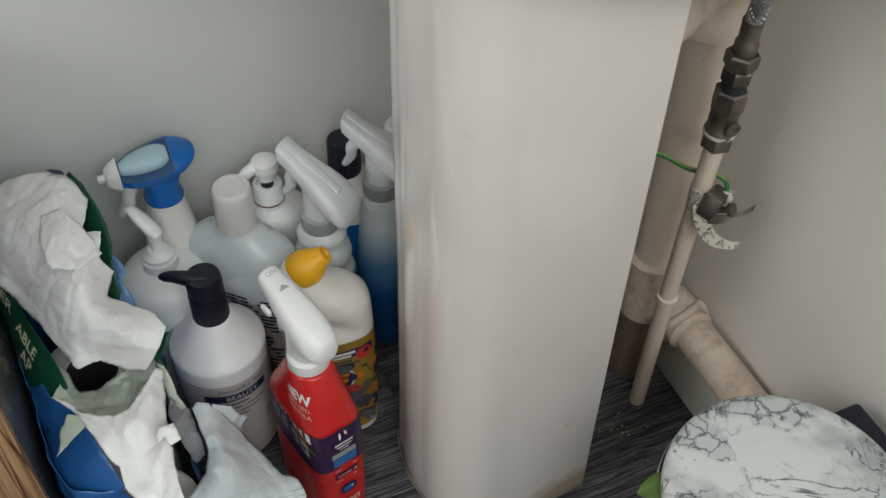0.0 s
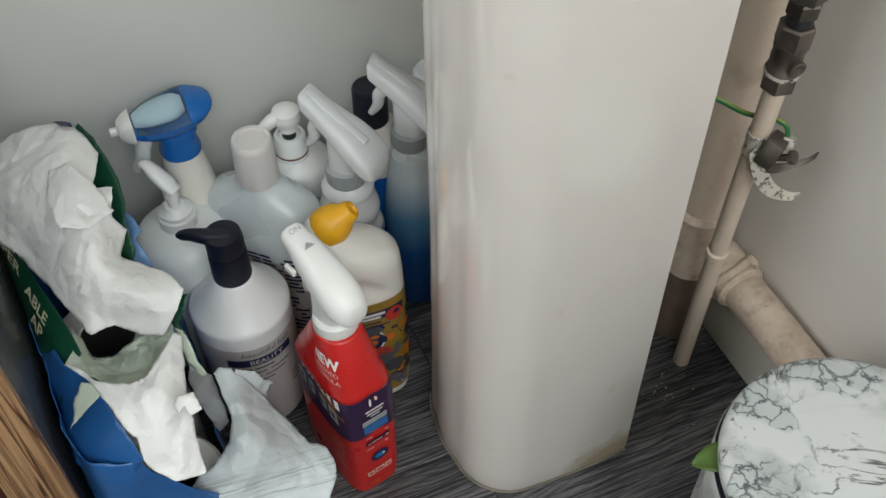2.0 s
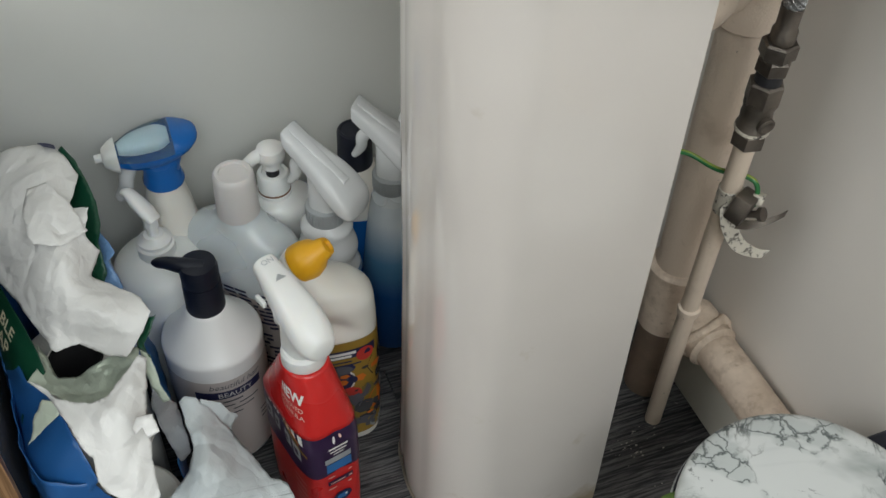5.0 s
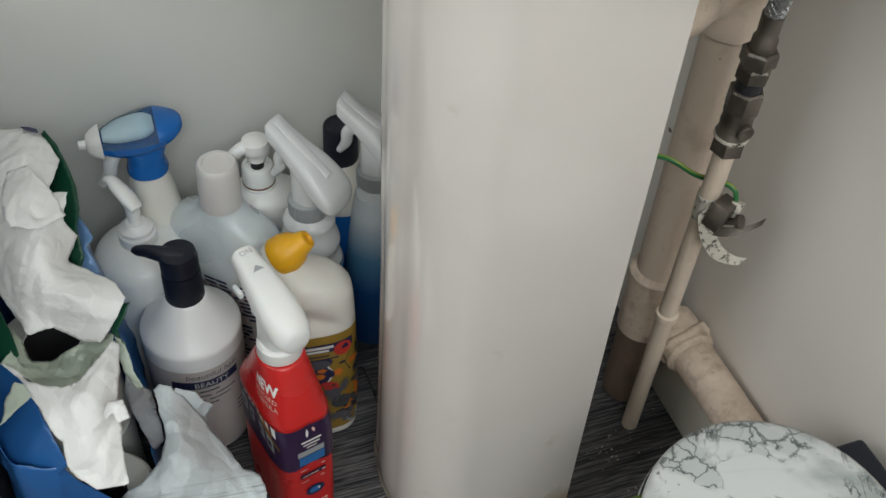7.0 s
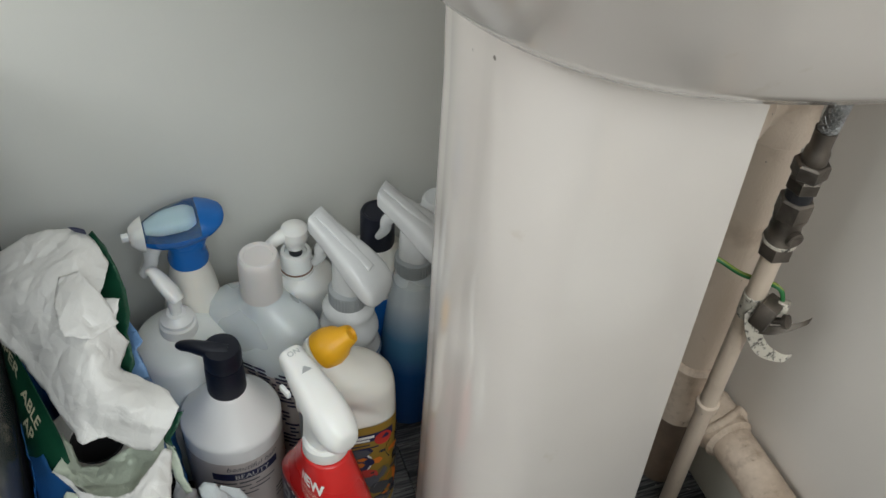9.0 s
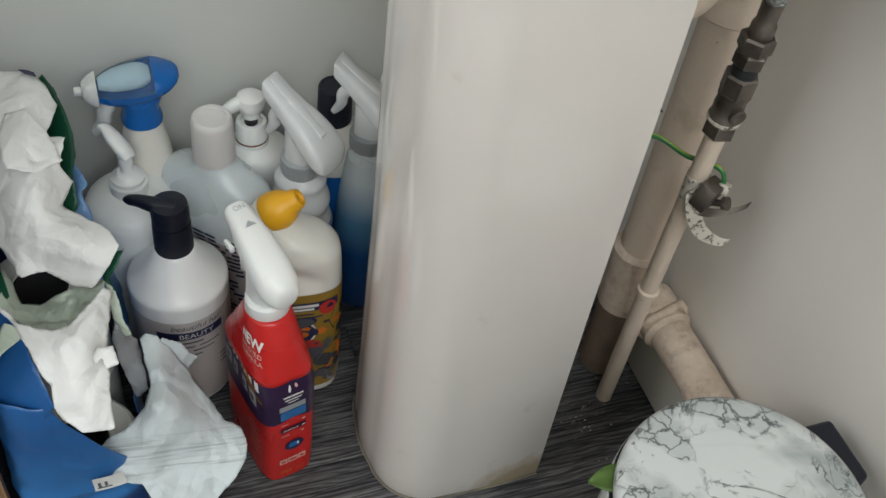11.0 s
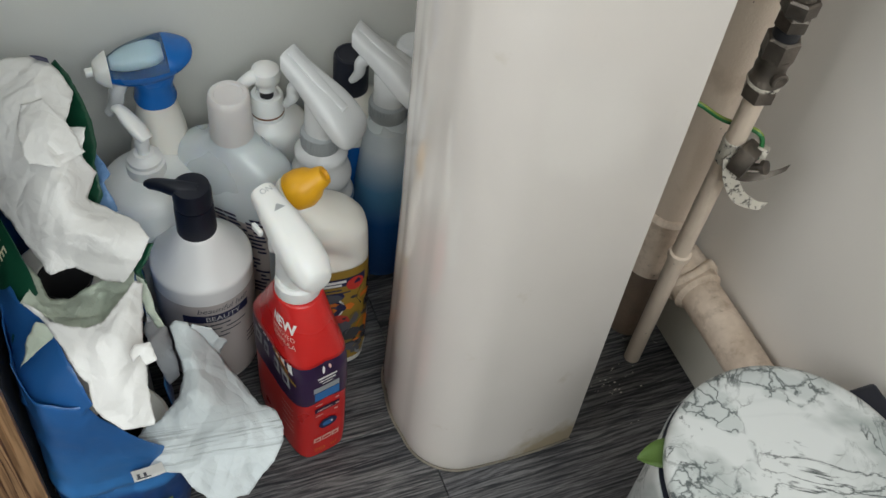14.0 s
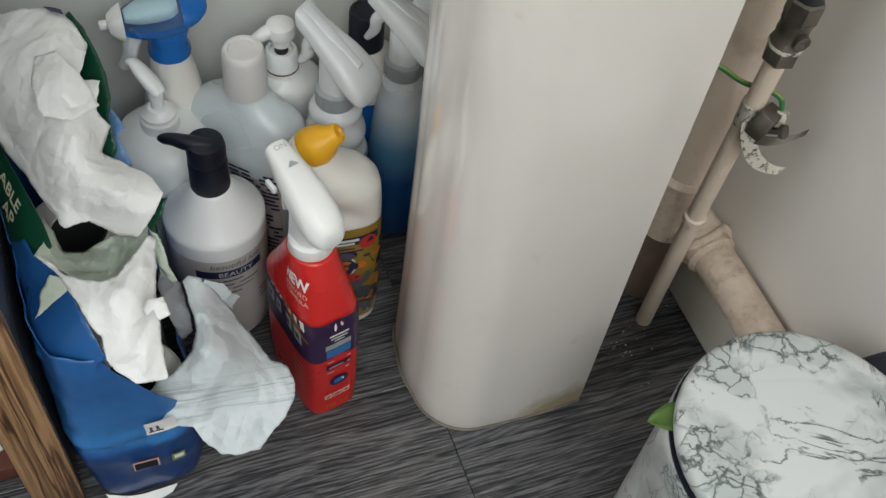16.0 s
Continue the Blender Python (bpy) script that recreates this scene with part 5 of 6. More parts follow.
part("printed_word", lettering("NEW", 0.0125, hood_place, -0.036, 0.1755, 0.0033, lean=-0.12, bold=0.0004), PRINT_WHITE, red_hood, "white printed lettering")
part("printed_word", lettering("IMPROVED", 0.0054, hood_place, -0.036, 0.169, 0.0033, lean=-0.12), PRINT_PINK, red_hood)
part("printed_word", lettering("FORMULA", 0.0054, hood_place, -0.035, 0.163, 0.0033, lean=-0.12), PRINT_PINK, red_hood)
for k in range(7):
    part("hazard_stripe", sticker(rp, -0.088 + 0.009 * k, -0.083 + 0.009 * k, 0.132, 0.147, 0.0011, 3, 3, lean=-0.08), PRINT_WHITE, red)
for k in range(4):
    part("brand_block", sticker(rp, -0.092 + 0.0155 * k, -0.081 + 0.0155 * k, 0.104, 0.122, 0.0011, 4, 3, lean=-0.12), GREY_COLLAR, red)
    part("brand_block_inner", sticker(rp, -0.0895 + 0.0155 * k, -0.084 + 0.0155 * k, 0.109, 0.117, 0.0014, 3, 3, lean=-0.12), PURPLE, red)
part("yellow_flash", sticker(rp, -0.06, -0.026, 0.108, 0.111, 0.0012, 8, 2, lean=-0.5), PRINT_YELLOW, red_label)
part("orange_flash", sticker(rp, -0.075, -0.034, 0.114, 0.1165, 0.0012, 8, 2, lean=-0.5), PRINT_ORANGE, red_label)


def disc(place, u, v, r, off, n=24, tall=1.0):
    bm = bmesh.new()
    bm.faces.new([bm.verts.new(place(u + r * math.cos(2 * math.pi * i / n), v + r * tall * math.sin(2 * math.pi * i / n), off)) for i in range(n)])
    return bm


part("drop_mark", disc(rp, -0.003, 0.1405, 0.0022, 0.0012, 20, 1.7), PRINT_WHITE, red_label)
part("leaf_mark", disc(rp, 0.004, 0.142, 0.0022, 0.0012, 14, 1.0), PRINT_PINK, red_label)
part("small_print", bars(rp, [(-0.009, 0.0095, 0.13, 0.0024), (-0.0075, 0.008, 0.126, 0.0018), (-0.004, 0.005, 0.1225, 0.0014)], 0.0012), PRINT_WHITE, red)
part("silver_panel", sticker(rp, -0.012, 0.011, 0.1125, 0.1195, 0.0011), GREY_COLLAR, red_label)
part("blue_panel", sticker(rp, -0.011, 0.011, 0.1, 0.1115, 0.0011), PRINT_BLUE, red_label)
part("purple_panel", sticker(rp, -0.011, 0.0115, 0.08, 0.0865, 0.0009), PURPLE, red)
part("small_print", bars(rp, [(-0.0105, -0.004, 0.092, 0.0012), (0.0075, 0.0105, 0.0915, 0.002), (-0.009, 0.004, 0.0825, 0.0012), (0.0075, 0.0105, 0.082, 0.002), (-0.0105, -0.003, 0.075, 0.0012), (0.0065, 0.0095, 0.074, 0.002)], 0.0013), PRINT_PINK, red)
part("dark_disc", disc(rp, 0.001, 0.057, 0.0085, 0.0009, 28, 0.85), NAVY, red)
part("disc_mark", disc(rp, 0.001, 0.0575, 0.0045, 0.0013, 18, 0.8), PRINT_BLUE, red)
part("disc_mark", disc(rp, 0.003, 0.0585, 0.0018, 0.0016, 12), PRINT_WHITE, red)
for k in range(3):
    part("care_square", sticker(rp, -0.0125 + 0.0085 * k, -0.0055 + 0.0085 * k, 0.03, 0.0375, 0.0009, 3, 3), PRINT_PINK, red)
    part("care_mark", disc(rp, -0.009 + 0.0085 * k, 0.034, 0.0022, 0.0013, 10, 0.8), PRINT_RED, red)
part("printed_word", lettering("750 ml", 0.0085, rp, -0.001, 0.012, 0.0008), PRINT_ORANGE, red)
part("small_print", bars(rp, [(-0.05, -0.032, 0.075 - 0.009 * k, 0.0013) for k in range(5)], 0.0008), PRINT_PINK, red)


# pearl conditioner bottle with a black pump
cond = thing("pump_bottle", "pearly white pump bottle with black pump", "pump bottle", (0.0535, 0.597, 0), 0, "cleaning bottles")
cs = shape([(0.0, 0.038, 0.038, 2, 0, 0), (0.004, 0.0415, 0.0415, 2, 0, 0), (0.07, 0.0425, 0.0425, 2, 0, 0), (0.128, 0.0432, 0.0432, 2, 0, 0), (0.137, 0.0428, 0.0428, 2, 0, 0), (0.1435, 0.0405, 0.0405, 2, 0, 0), (0.176, 0.019, 0.019, 2, 0, 0), (0.18, 0.0155, 0.0155, 2, 0, 0)])
part("body", lathe([(0.002, 0.0), (0.038, 0.0), (0.0405, 0.0015), (0.0415, 0.004), (0.0425, 0.07), (0.043, 0.128), (0.0434, 0.138), (0.0433, 0.1405), (0.0424, 0.1425), (0.0405, 0.1445), (0.03, 0.1545), (0.0185, 0.1735), (0.0155, 0.178)], 72), PEARL, cond, angle=60)
cpl = unrolled(cs, -92, 0.1)
pump_sleeve = part("lower_sleeve", sticker(cpl, -0.1345, 0.1345, 0.006, 0.124, 0.0004, 72, 6), PEARL_BODY, cond, "pinkish grey sleeve")
navy_band = part("navy_band", sticker(cpl, -0.026, 0.034, 0.101, 0.111, 0.0009, 24, 2), NAVY, cond, "navy printed band")
part("printed_word", lettering("BEAUTY", 0.0085, cpl, 0.0085, 0.1032, 0.0013), PRINT_WHITE, navy_band)
part("printed_word", lettering("beautiful hair", 0.009, cpl, 0.01, 0.1145, 0.0009, shear=0.25), DARK_INK, pump_sleeve)
part("small_print", bars(cpl, [(-0.026, -0.006, 0.095, 0.002), (-0.004, 0.014, 0.095, 0.002), (-0.026, 0.006, 0.089, 0.0016), (0.01, 0.03, 0.089, 0.0016), (-0.026, 0.0, 0.083, 0.0016), (0.004, 0.024, 0.083, 0.0016), (-0.026, 0.012, 0.077, 0.0016), (0.03, 0.045, 0.06, 0.0016), (0.03, 0.05, 0.054, 0.0016), (0.03, 0.046, 0.048, 0.0016)], 0.0009), DARK_INK, pump_sleeve)
part("barcode_panel", bars(cpl, [(0.056, 0.066, 0.1 - 0.006 * k, 0.003) for k in range(8)], 0.0009), NAVY, pump_sleeve)
part("pump_collar", lathe([(0.016, 0.176), (0.0165, 0.178), (0.016, 0.205), (0.0157, 0.2075)], 40), BLACK_PLASTIC, cond)
part("pump_cap", lathe([(0.0152, 0.208), (0.0156, 0.2095), (0.0158, 0.222), (0.0145, 0.2275), (0.0095, 0.2292), (0.002, 0.2295)], 40), BLACK_PLASTIC, cond)
part("pump_nozzle", tube([(0.004, -0.001, 0.2205), (-0.012, 0.005, 0.2235), (-0.023, 0.0105, 0.225), (-0.03, 0.014, 0.224), (-0.0315, 0.0148, 0.223)], [0.0115, 0.0095, 0.0074, 0.006, 0.0035], 18, flat=0.72), BLACK_PLASTIC, cond)

# dusty white pump bottle
white = thing("pump_bottle", "dusty white pump bottle with slim nozzle", "pump bottle", (0.0265, 0.668, 0), 0, "cleaning bottles")
part("body", skin_mesh(shape([(0.0, 0.036, 0.036, 2, 0, 0), (0.005, 0.0405, 0.0405, 2, 0, 0), (0.15, 0.042, 0.042, 2, 0, 0), (0.164, 0.0415, 0.0415, 2, 0, 0), (0.172, 0.038, 0.038, 2, 0, 0), (0.179, 0.027, 0.027, 2, 0, 0), (0.183, 0.017, 0.017, 2, 0, 0)]), 60, 56), DUSTY_WHITE, white)
part("collar", lathe([(0.0165, 0.176), (0.0165, 0.193), (0.0145, 0.1945), (0.0145, 0.198), (0.011, 0.2), (0.0085, 0.204)], 40), WHITE_PLASTIC, white)
part("stem", lathe([(0.0052, 0.2), (0.0052, 0.212), (0.0062, 0.213), (0.0062, 0.222)], 20), WHITE_PLASTIC, white)
part("nozzle", tube([(0.004, -0.005, 0.2215), (-0.001, 0.002, 0.228), (-0.007, 0.009, 0.2355), (-0.012, 0.015, 0.2415), (-0.016, 0.018, 0.2405)], [0.0072, 0.0092, 0.0085, 0.006, 0.004], 18, flat=0.7), WHITE_PLASTIC, white)

# blue and white sprayer
blue = thing("spray_bottle", "white spray bottle with blue sprayer head by the wall", "spray bottle", (0.047, 0.709, 0), 0, "cleaning bottles")
part("body", skin_mesh(shape([(0.0, 0.031, 0.028, 2.6, -0.002, 0), (0.005, 0.035, 0.032, 2.6, -0.002, 0), (0.1, 0.035, 0.032, 2.5, -0.002, 0), (0.165, 0.0295, 0.027, 2.3, -0.002, 0), (0.205, 0.022, 0.021, 2, 0, 0), (0.228, 0.0165, 0.0165, 2, 0, 0), (0.234, 0.0158, 0.0158, 2, 0, 0)]), 50), CREAM_PLASTIC, blue)
part("blue_base", sticker(unrolled(shape([(0.0, 0.031, 0.028, 2.6, -0.002, 0), (0.005, 0.035, 0.032, 2.6, -0.002, 0), (0.1, 0.035, 0.032, 2.5, -0.002, 0), (0.16, 0.0302, 0.0275, 2.3, -0.002, 0)]), -90, 0.08), -0.11, 0.11, 0.008, 0.125, 0.0006, 60, 6), DEEP_BLUE, blue, "deep blue printed sleeve")
part("skirt", loft([oval(x, 0, z, a, b, 2.2, 44) for z, a, b, x in ((0.2265, 0.0195, 0.0188, 0), (0.2285, 0.02, 0.019, 0), (0.235, 0.0182, 0.0176, 0), (0.24, 0.0176, 0.0168, 0.0), (0.244, 0.0178, 0.017, 0.0), (0.25, 0.0205, 0.0172, 0.0), (0.258, 0.0215, 0.017, -0.001))]), BLUE_PLASTIC, blue, "blue plastic skirt")
hood_line = smooth_stations([(-0.037, 0.2585, 0.011, 0.0105, 2.3), (-0.022, 0.26, 0.0175, 0.0155, 2.2), (-0.002, 0.2625, 0.0218, 0.0175, 2.1), (0.014, 0.2655, 0.0228, 0.015, 2.0), (0.026, 0.2665, 0.0195, 0.0105, 2.0), (0.035, 0.268, 0.0125, 0.0062, 2.0), (0.0385, 0.2685, 0.005, 0.003, 2.0)], 6)


def half_hood(top, stations, grow=0.0):
    """The upper or the lower half of the hood over its stations."""
    rings = []
    for x, z, w, h, p in stations:
        ring = oval(0, 0, 0, w + grow, h + grow, p, 48)
        half = ring[:25] if top else ring[24:] + ring[:1]
        rings.append([Vector((x, q.x, z + 0.003 + q.y)) for q in half])
    return loft(rings)


part("lower_hood", half_hood(False, hood_line), BLUE_PLASTIC, blue, "blue lower half of the hood")
part("clear_hood", half_hood(True, [q for q in hood_line if q[0] < 0.017]), CLEAR_BLUE, blue, "clear bluish hood")
part("rear_hood", half_hood(True, [q for q in hood_line if q[0] > 0.0125], 0.0003), BLUE_PLASTIC, blue, "blue rear of the hood")
part("mechanism", head_mesh(smooth_stations([(-0.035, 0.268, 0.006, 0.004, 2.5), (-0.02, 0.27, 0.0115, 0.007, 2.5), (0.002, 0.272, 0.0125, 0.0075, 2.5), (0.012, 0.272, 0.008, 0.005, 2.3)], 4), 20), WHITE_PLASTIC, blue)
part("nozzle_cap", loft([[Vector((x, q.x, 0.2625 + q.y)) for q in oval(0, 0, 0, w, h, 3.2, 28)] for x, w, h in ((-0.037, 0.0135, 0.0145), (-0.044, 0.0115, 0.011), (-0.05, 0.0075, 0.007), (-0.051, 0.0035, 0.0035), (-0.0575, 0.0033, 0.0033))]), WHITE_PLASTIC, blue)
part("trigger", tube([(-0.026, 0, 0.252), (-0.033, 0, 0.24), (-0.036, 0, 0.228), (-0.045, 0, 0.216)], [0.008, 0.0075, 0.007, 0.0045], 16), FROSTED, blue, "clear plastic trigger")

blue.scale.x = 0.9

# frosted flat bottle
clear = thing("flat_bottle", "milky flat bottle with pale ridged cap", "bottle", (0.101, 0.664, 0), -44, "cleaning bottles")
fs = shape([(0.0, 0.02, 0.019, 3.6, 0.021, 0), (0.004, 0.0225, 0.0225, 3.6, 0.021, 0), (0.1, 0.0315, 0.0245, 3.6, 0.0165, 0), (0.16, 0.048, 0.0295, 3.4, 0.004, 0), (0.18, 0.0518, 0.028, 3.0, 0, 0), (0.191, 0.0505, 0.0255, 2.7, 0, 0), (0.199, 0.042, 0.0228, 2.4, 0, 0), (0.209, 0.026, 0.0198, 2.1, 0, 0), (0.216, 0.019, 0.0185, 2, 0, 0), (0.222, 0.0175, 0.0175, 2, 0, 0)])
part("body", skin_mesh(fs, 60), MILKY, clear)
part("cap", lathe([(0.0178, 0.214), (0.0186, 0.217)] + [(0.0184 - 0.00006 * k + 0.0004 * (k % 2), 0.22 + 0.0032 * k) for k in range(13)] + [(0.0172, 0.262), (0.0155, 0.264), (0.0125, 0.2638), (0.0118, 0.2622), (0.004, 0.2618)], 44), PINK_FROST, clear, "pale frosted screw cap")
fp = unrolled(fs, -90, 0.12)
random.seed(5)
flat_label = part("label", sticker(fp, -0.03, 0.03, 0.02, 0.138, 0.0005, 24, 4), PEARL_BODY, clear, "worn grey label")
part("label_print", bars(fp, [(u0, u0 + 0.004 + 0.008 * random.random(), 0.03 + 0.006 * j, 0.0032) for j in range(20) for u0 in (-0.028 + 0.006 * random.random(), -0.016 + 0.006 * random.random(), -0.004 + 0.006 * random.random(), 0.008 + 0.006 * random.random(), 0.018) if random.random() < 0.75], 0.001), NAVY, flat_label)

clear.scale.z = 0.97

# cleaner bottle with a yellow cap
yel = thing("cleaner_bottle", "cream cleaner bottle with yellow angled cap", "bottle", (0.152, 0.566, 0), -6, "cleaning bottles")
ys = shape([(0.0, 0.034, 0.022, 3, 0, 0), (0.004, 0.038, 0.0255, 3, 0, 0), (0.1, 0.039, 0.0265, 3, 0, 0), (0.15, 0.039, 0.0265, 2.8, 0, 0), (0.184, 0.0375, 0.026, 2.6, 0.0, 0), (0.199, 0.031, 0.0235, 2.4, -0.004, 0.001), (0.208, 0.021, 0.0185, 2.2, -0.012, 0.003), (0.216, 0.0155, 0.0155, 2, -0.0185, 0.006), (0.221, 0.0105, 0.011, 2, -0.021, 0.007)])
bm = skin_mesh(ys, 72, 72)
for w in bm.verts:
    if w.co.y < 0:
        w.co.y += 0.0075 * math.exp(-((w.co.x + 0.004) / 0.02) ** 2 - ((w.co.z - 0.166 + 0.35 * w.co.x) / 0.011) ** 2)
part("body", bm, CREAM_PLASTIC, yel)
n0, n1 = Vector((-0.023, 0.008, 0.214)), Vector((0.005, 0.004, 0.2405))
part("neck", tube([Vector((-0.019, 0.006, 0.206)), n0, Vector((-0.0195, 0.0075, 0.2225))], [0.0165, 0.0165, 0.0155], 28), CREAM_PLASTIC, yel)
part("cap", lathe([(0.0165, 0.0), (0.0172, 0.0015), (0.0168, 0.01), (0.0142, 0.018), (0.0102, 0.023), (0.0088, 0.029), (0.0076, 0.0315), (0.0055, 0.032), (0.0045, 0.0295)], 32, m=axis_pose(Vector((-0.0215, 0.0072, 0.2185)), n1)), YELLOW_CAP, yel, "yellow plastic cap")
yp = unrolled(ys, -90, 0.1)
yellow_label = part("label", sticker(yp, -0.095, 0.095, 0.012, 0.15, 0.0006, 60, 6), PRINT_YELLOW, yel, "yellow printed label")
part("header_panel", sticker(yp, -0.02, 0.034, 0.129, 0.14, 0.0011, 16, 3), NAVY, yellow_label)
part("header_print", bars(yp, [(-0.015, 0.016, 0.1345, 0.0035), (-0.012, 0.012, 0.1302, 0.003)], 0.0015), PRINT_WHITE, yellow_label)
part("red_mark", disc(yp, 0.024, 0.13, 0.008, 0.0014, 20, 1.1), PRINT_RED, yellow_label)
part("small_print", bars(yp, [(-0.012, 0.012, 0.1235, 0.0018), (-0.008, 0.02, 0.119, 0.0018)], 0.0011), NAVY, yellow_label)
part("blue_circle", disc(yp, -0.004, 0.098, 0.0165, 0.0011, 30), NAVY, yellow_label)
part("circle_rim", disc(yp, -0.004, 0.098, 0.0185, 0.0009, 30), PRINT_WHITE, yellow_label)
part("red_burst", disc(yp, 0.008, 0.076, 0.012, 0.0013, 9), PRINT_RED, yellow_label)
random.seed(9)
for k in range(52):
    part("label_patch", disc(yp, -0.004 + 0.05 * random.random(), 0.02 + 0.1 * random.random(), 0.003 + 0.008 * random.random(), 0.0009 + 0.00002 * k, random.choice((5, 6, 7, 9)), random.choice((0.6, 1.0, 1.5))), random.choice((DARK_INK, DARK_INK, NAVY, PANEL_SIDE, PRINT_ORANGE, GREY_COLLAR, PRINT_YELLOW, PRINT_YELLOW, OLIVE_PRINT)), yellow_label)
part("side_print", bars(yp, [(0.044, 0.05, 0.118 - 0.008 * k, 0.005) for k in range(12)], 0.0013), NAVY, yellow_label)

# second pump bottle at the wall
soap = thing("soap_bottle", "white soap pump bottle with rusty collar", "pump bottle", (0.142, 0.706, 0), 0, "cleaning bottles")
part("body", skin_mesh(shape([(0.0, 0.03, 0.024, 3, 0.004, 0), (0.004, 0.034, 0.027, 3, 0.004, 0), (0.165, 0.035, 0.0275, 3, 0.004, 0), (0.18, 0.032, 0.026, 2.6, 0.003, 0), (0.188, 0.02, 0.019, 2.2, 0, 0), (0.191, 0.0155, 0.0155, 2, 0, 0)]), 50), WHITE_PLASTIC, soap)
part("collar", lathe([(0.0152, 0.19), (0.0156, 0.191), (0.0156, 0.194), (0.0148, 0.1945), (0.0148, 0.213), (0.0135, 0.2155), (0.0105, 0.216), (0.01, 0.213)], 40), DUSTY_WHITE, soap)
part("rust_ring", lathe([(0.015, 0.1945), (0.0153, 0.195), (0.015, 0.1965)], 36), surface("rusty_brown", (0.2, 0.09, 0.05), 0.6), soap, "rusty brown ring")
part("stem", lathe([(0.0062, 0.212), (0.0062, 0.228)], 20), BLACK_RUBBER, soap)
part("cap", lathe([(0.006, 0.22), (0.0085, 0.222), (0.0085, 0.228), (0.0125, 0.232), (0.0132, 0.237), (0.0122, 0.244), (0.008, 0.247), (0.001, 0.2475)], 36), WHITE_PLASTIC, soap)
part("nozzle", tube([(-0.004, 0, 0.239), (-0.014, -0.002, 0.238), (-0.024, -0.0045, 0.233), (-0.029, -0.006, 0.226)], [0.007, 0.0062, 0.0052, 0.0042], 16), WHITE_PLASTIC, soap)


soap.scale.z = 0.975


def frosted_sprayer(at, turn, label, liquid, ribs, collar_z):
    ob = thing("spray_bottle", label, "spray bottle", at, 0, "cleaning bottles")
    z = collar_z
    if ribs:
        prof = [(0.026, 0.0), (0.0295, 0.004), (0.03, 0.09), (0.0275, 0.108), (0.031, 0.118), (0.0265, 0.134), (0.0298, 0.145), (0.0245, 0.16), (0.027, 0.171), (0.0225, z - 0.03), (0.0235, z - 0.024), (0.0165, z - 0.016), (0.0145, z - 0.014)]
    else:
        prof = [(0.026, 0.0), (0.03, 0.004), (0.03, 0.08), (0.027, 0.12), (0.0205, z - 0.04), (0.0165, z - 0.018), (0.015, z - 0.014)]
    bodyp = shape([(q, r, r, 2, 0, 0) for r, q in prof])
    part("body", skin_mesh(bodyp, 70, 44), MILKY if not ribs else FROSTED, ob)
    part("sleeve", sticker(unrolled(bodyp, -90, 0.06), -0.0942, 0.0942, 0.004, liquid, 0.0004, 48, 24), BLUE_LIQUID if not ribs else DEEP_BLUE, ob, "blue lower part")
    collar = part("collar", lathe([(0.0168, z - 0.016), (0.0172, z - 0.015), (0.0172, z), (0.0155, z + 0.001)], 40), GREY_COLLAR, ob)
    bm = bmesh.new()
    for k in range(36):
        a = 2 * math.pi * k / 36
        bmesh.ops.create_cube(bm, size=1.0, matrix=Matrix.Translation((0.0172 * math.cos(a), 0.0172 * math.sin(a), z - 0.0075)) @ pose(0, 0, 0, 0, 0, math.degrees(a)) @ Matrix.Diagonal((0.0012, 0.0014, 0.013, 1)))
    tagged(part("collar_ribs", bm, GREY_COLLAR, collar), kind="stuff")
    h = part("trigger_head", head_mesh(smooth_stations([(-0.038, z + 0.01, 0.006, 0.003, 3), (-0.035, z + 0.014, 0.0165, 0.009, 3.4), (-0.026, z + 0.0205, 0.0192, 0.0135, 3.4), (-0.012, z + 0.031, 0.018, 0.0145, 3.4), (0.004, z + 0.0425, 0.0148, 0.012, 3.6), (0.018, z + 0.0525, 0.0122, 0.01, 4), (0.031, z + 0.0625, 0.0112, 0.009, 4.5), (0.0325, z + 0.0635, 0.0105, 0.0083, 4.5)]), 36), FROSTED, ob, "frosted clear trigger head", solid=0.0012)
    s = part("head_spine", head_mesh(smooth_stations([(-0.024, z + 0.036, 0.004, 0.002, 3), (0.0, z + 0.052, 0.0045, 0.002, 3), (0.029, z + 0.0715, 0.0045, 0.0015, 3)], 5), 16), FROSTED, ob)
    k = part("head_neck", loft([oval(-0.004 * t, 0, z - 0.001 + 0.034 * t, 0.014 + 0.004 * t, 0.0125, 2.4, 36) for t in np.linspace(0, 1, 6)]), FROSTED, ob)
    i = part("piston", tube([(-0.012, 0, z + 0.022), (0.024, 0, z + 0.05)], 0.0055, 14), WHITE_PLASTIC, ob)
    g = part("trigger", tube([(0.016, 0, z + 0.047), (0.027, 0, z + 0.034), (0.029, 0, z + 0.022), (0.036, 0, z + 0.01)], [0.006, 0.0058, 0.005, 0.003], 14), FROSTED, ob)
    for o in (h, s, k, i, g):
        o.matrix_basis = pose(0, 0, 0, 0, 0, turn)
    return ob


frosted_sprayer((0.172, 0.637, 0), 129.5, "ribbed clear spray bottle with frosted trigger head", 0.15, True, 0.221)
frosted_sprayer((0.241, 0.66, 0), 140, "slim milky spray bottle fading to blue", 0.19, False, 0.218)

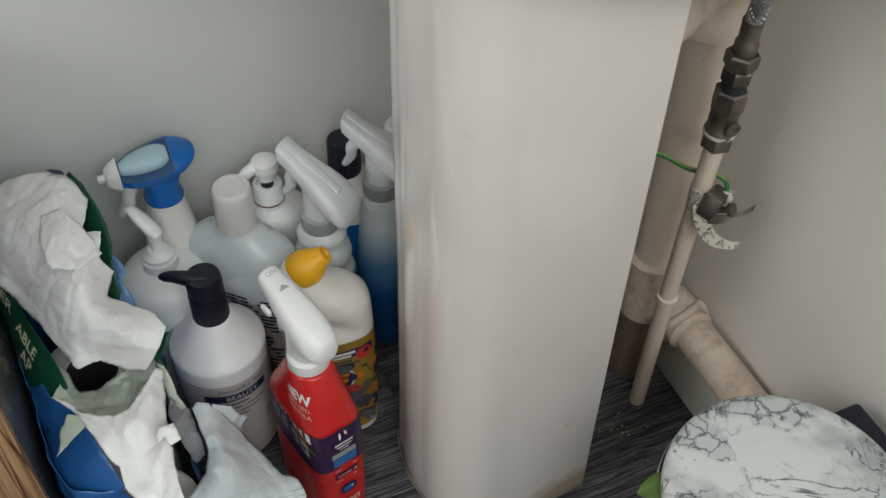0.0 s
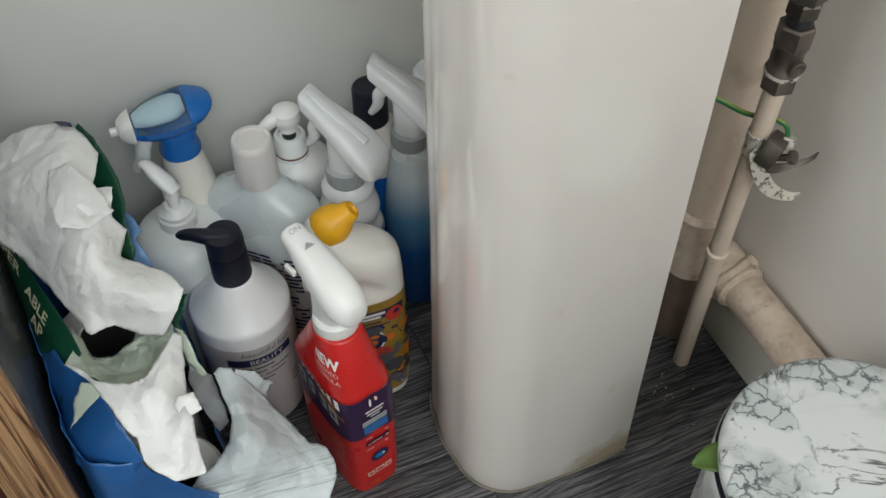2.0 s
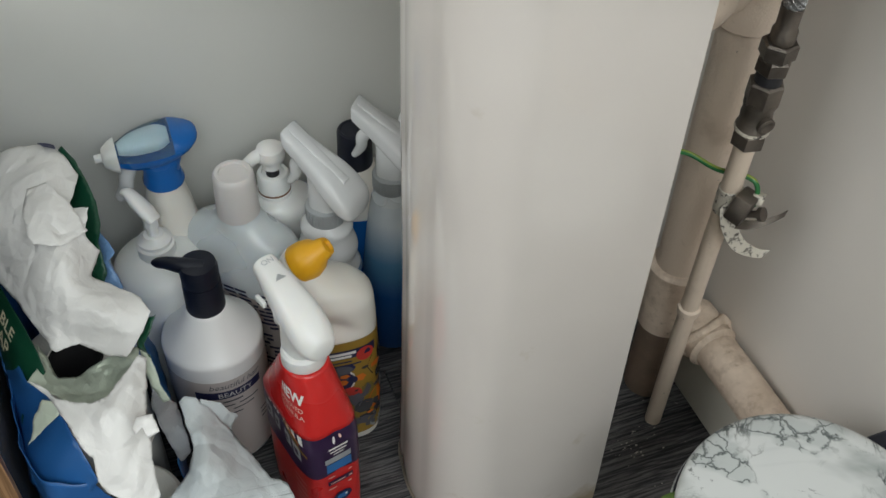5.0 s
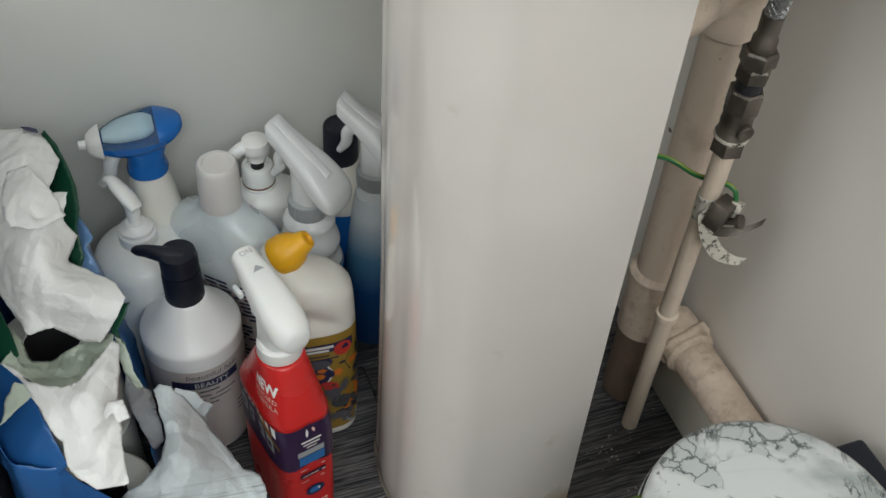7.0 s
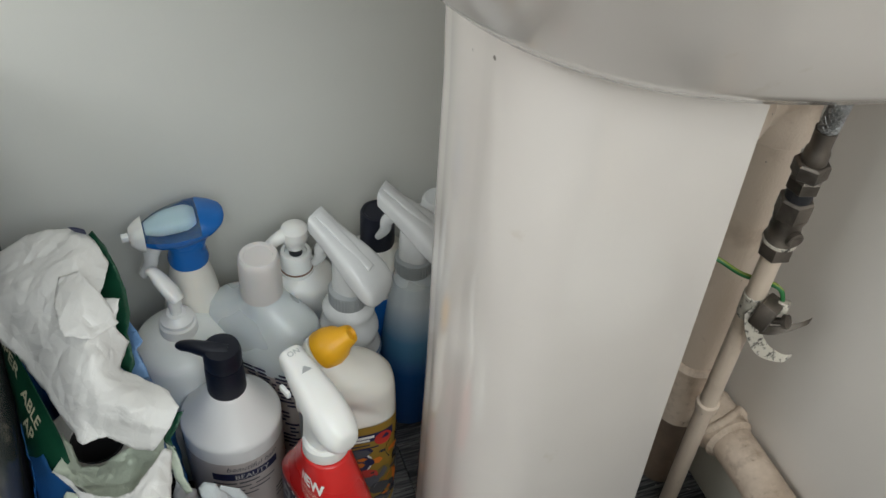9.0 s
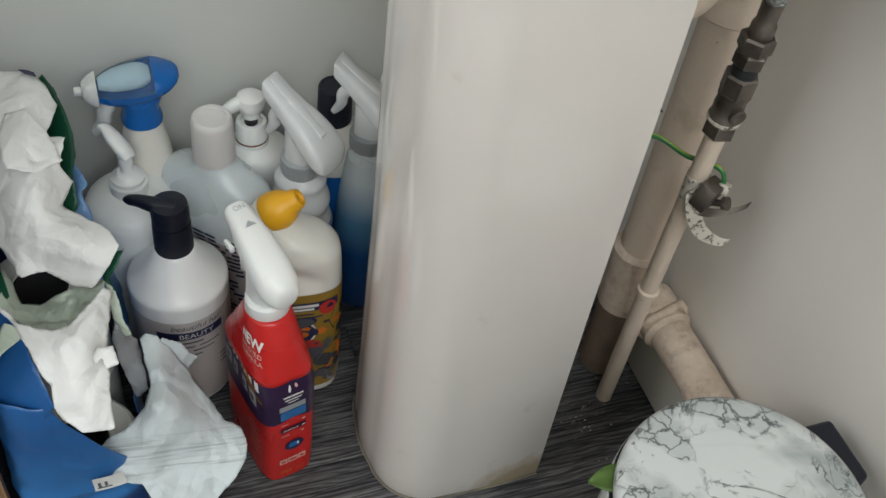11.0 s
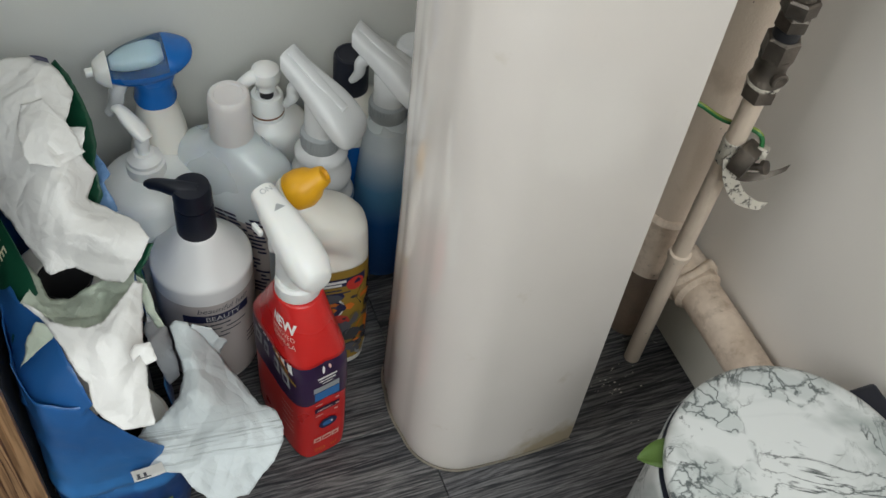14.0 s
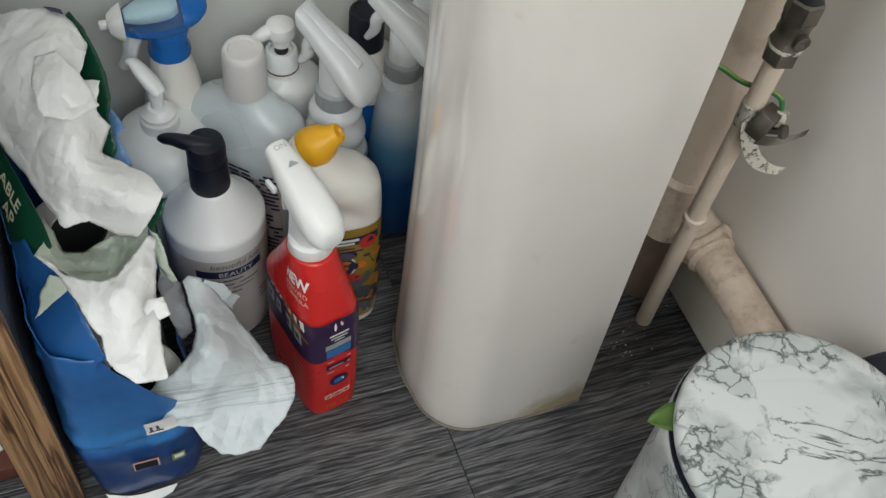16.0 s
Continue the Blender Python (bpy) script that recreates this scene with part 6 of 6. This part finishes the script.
# bottle with a black cap and the one behind it
capped = thing("bottle", "cream bottle with black screw cap and blue sleeve", "bottle", (0.2225, 0.712, 0), 0, "cleaning bottles")
ks = shape([(0.0, 0.032, 0.032, 2, 0, 0), (0.004, 0.036, 0.036, 2, 0, 0), (0.15, 0.036, 0.036, 2, 0, 0), (0.172, 0.0335, 0.0335, 2, 0, 0), (0.188, 0.022, 0.022, 2, 0, 0), (0.196, 0.014, 0.014, 2, 0, 0)])
part("body", skin_mesh(ks, 44), CREAM_PLASTIC, capped)
part("sleeve", sticker(unrolled(ks, -90, 0.1), -0.113, 0.113, 0.006, 0.15, 0.0005, 48, 6), BLUE_PLASTIC, capped, "blue printed sleeve")
part("cap", lathe([(0.0162, 0.194), (0.0166, 0.196), (0.0162, 0.231), (0.015, 0.2335), (0.013, 0.234), (0.012, 0.233), (0.002, 0.233)], 40), BLACK_PLASTIC, capped, "black screw cap")
tub = thing("bottle", "pale plastic bottle against the wall behind the pedestal", "bottle", (0.285, 0.716, 0), 0, "cleaning bottles")
part("body", skin_mesh(shape([(0.0, 0.03, 0.03, 2, 0, 0), (0.004, 0.0335, 0.0335, 2, 0, 0), (0.18, 0.0335, 0.0335, 2, 0, 0), (0.2, 0.03, 0.03, 2, 0, 0), (0.21, 0.02, 0.02, 2, 0, 0)]), 40), MILKY, tub)
part("cap", lathe([(0.017, 0.208), (0.0172, 0.21), (0.0165, 0.228), (0.014, 0.231), (0.002, 0.2315)], 32), FROSTED, tub)

# ---- crumbs on the floor by the pipes ----
random.seed(21)
bm = bmesh.new()
for k in range(46):
    spread = 0.011 if k < 28 else 0.04
    c = Vector((0.408 + random.gauss(0, spread), 0.441 + random.gauss(0, spread), 0.0))
    if c.x > 0.48 or (c.x < 0.36 and 0.39 < c.y):
        continue
    r = random.choice((0.0004, 0.0004, 0.0005, 0.0006, 0.0009))
    bmesh.ops.create_icosphere(bm, subdivisions=1, radius=r, matrix=Matrix.Translation(c + Vector((0, 0, r * 0.6))) @ Matrix.Diagonal((1.3, 0.9, 0.7, 1)))
tagged(part("plaster_crumbs", bm, CRUMB), "small pale plaster crumbs on the floor", "debris", "", "stuff")

# ---- floor of planks ----
floor = tagged(new("floor"), "dark grey wood-effect plank floor", "floor", "", "structure")
part("subfloor", box((RIGHT - LEFT + 0.2, BACK - FRONT + 0.2, 0.05), ((RIGHT + LEFT) / 2, (BACK + FRONT) / 2, -0.0285)), BLACK_RUBBER, floor)
plank_meshes = {}


def plank(x0, x1, y0, y1):
    key = (round(x1 - x0, 4), round(y1 - y0, 4))
    if key not in plank_meshes:
        w, d = key
        bm = bmesh.new()
        lo = [bm.verts.new((sx * w / 2, sy * d / 2, -0.003)) for sx, sy in ((-1, -1), (1, -1), (1, 1), (-1, 1))]
        mi = [bm.verts.new((sx * w / 2, sy * d / 2, -0.0005)) for sx, sy in ((-1, -1), (1, -1), (1, 1), (-1, 1))]
        hi = [bm.verts.new((sx * (w / 2 - 0.0007), sy * (d / 2 - 0.0007), 0.0)) for sx, sy in ((-1, -1), (1, -1), (1, 1), (-1, 1))]
        for a, b in ((lo, mi), (mi, hi)):
            for i in range(4):
                bm.faces.new((a[i], a[(i + 1) % 4], b[(i + 1) % 4], b[i]))
        bm.faces.new(hi)
        me = bpy.data.meshes.new("plank")
        bm.to_mesh(me)
        bm.free()
        me.materials.append(PLANK)
        plank_meshes[key] = me
    ob = new("plank", plank_meshes[key])
    ob.location = ((x0 + x1) / 2, (y0 + y1) / 2, 0)
    ob.parent = floor


WIDE, LONG, GAP = 0.152, 0.92, 0.0008
for row in range(-12, 3):
    y0 = 0.46 + WIDE * row
    shift = 0.2136 if row == -1 else 0.2136 + (row * 0.37) % LONG
    for k in range(-4, 3):
        a, b = max(shift + LONG * k, LEFT), min(shift + LONG * (k + 1), RIGHT)
        c, d = max(y0, FRONT), min(y0 + WIDE, BACK)
        if b - a > 0.01 and d - c > 0.01:
            plank(a + GAP / 2, b - GAP / 2, c + GAP / 2, d - GAP / 2)
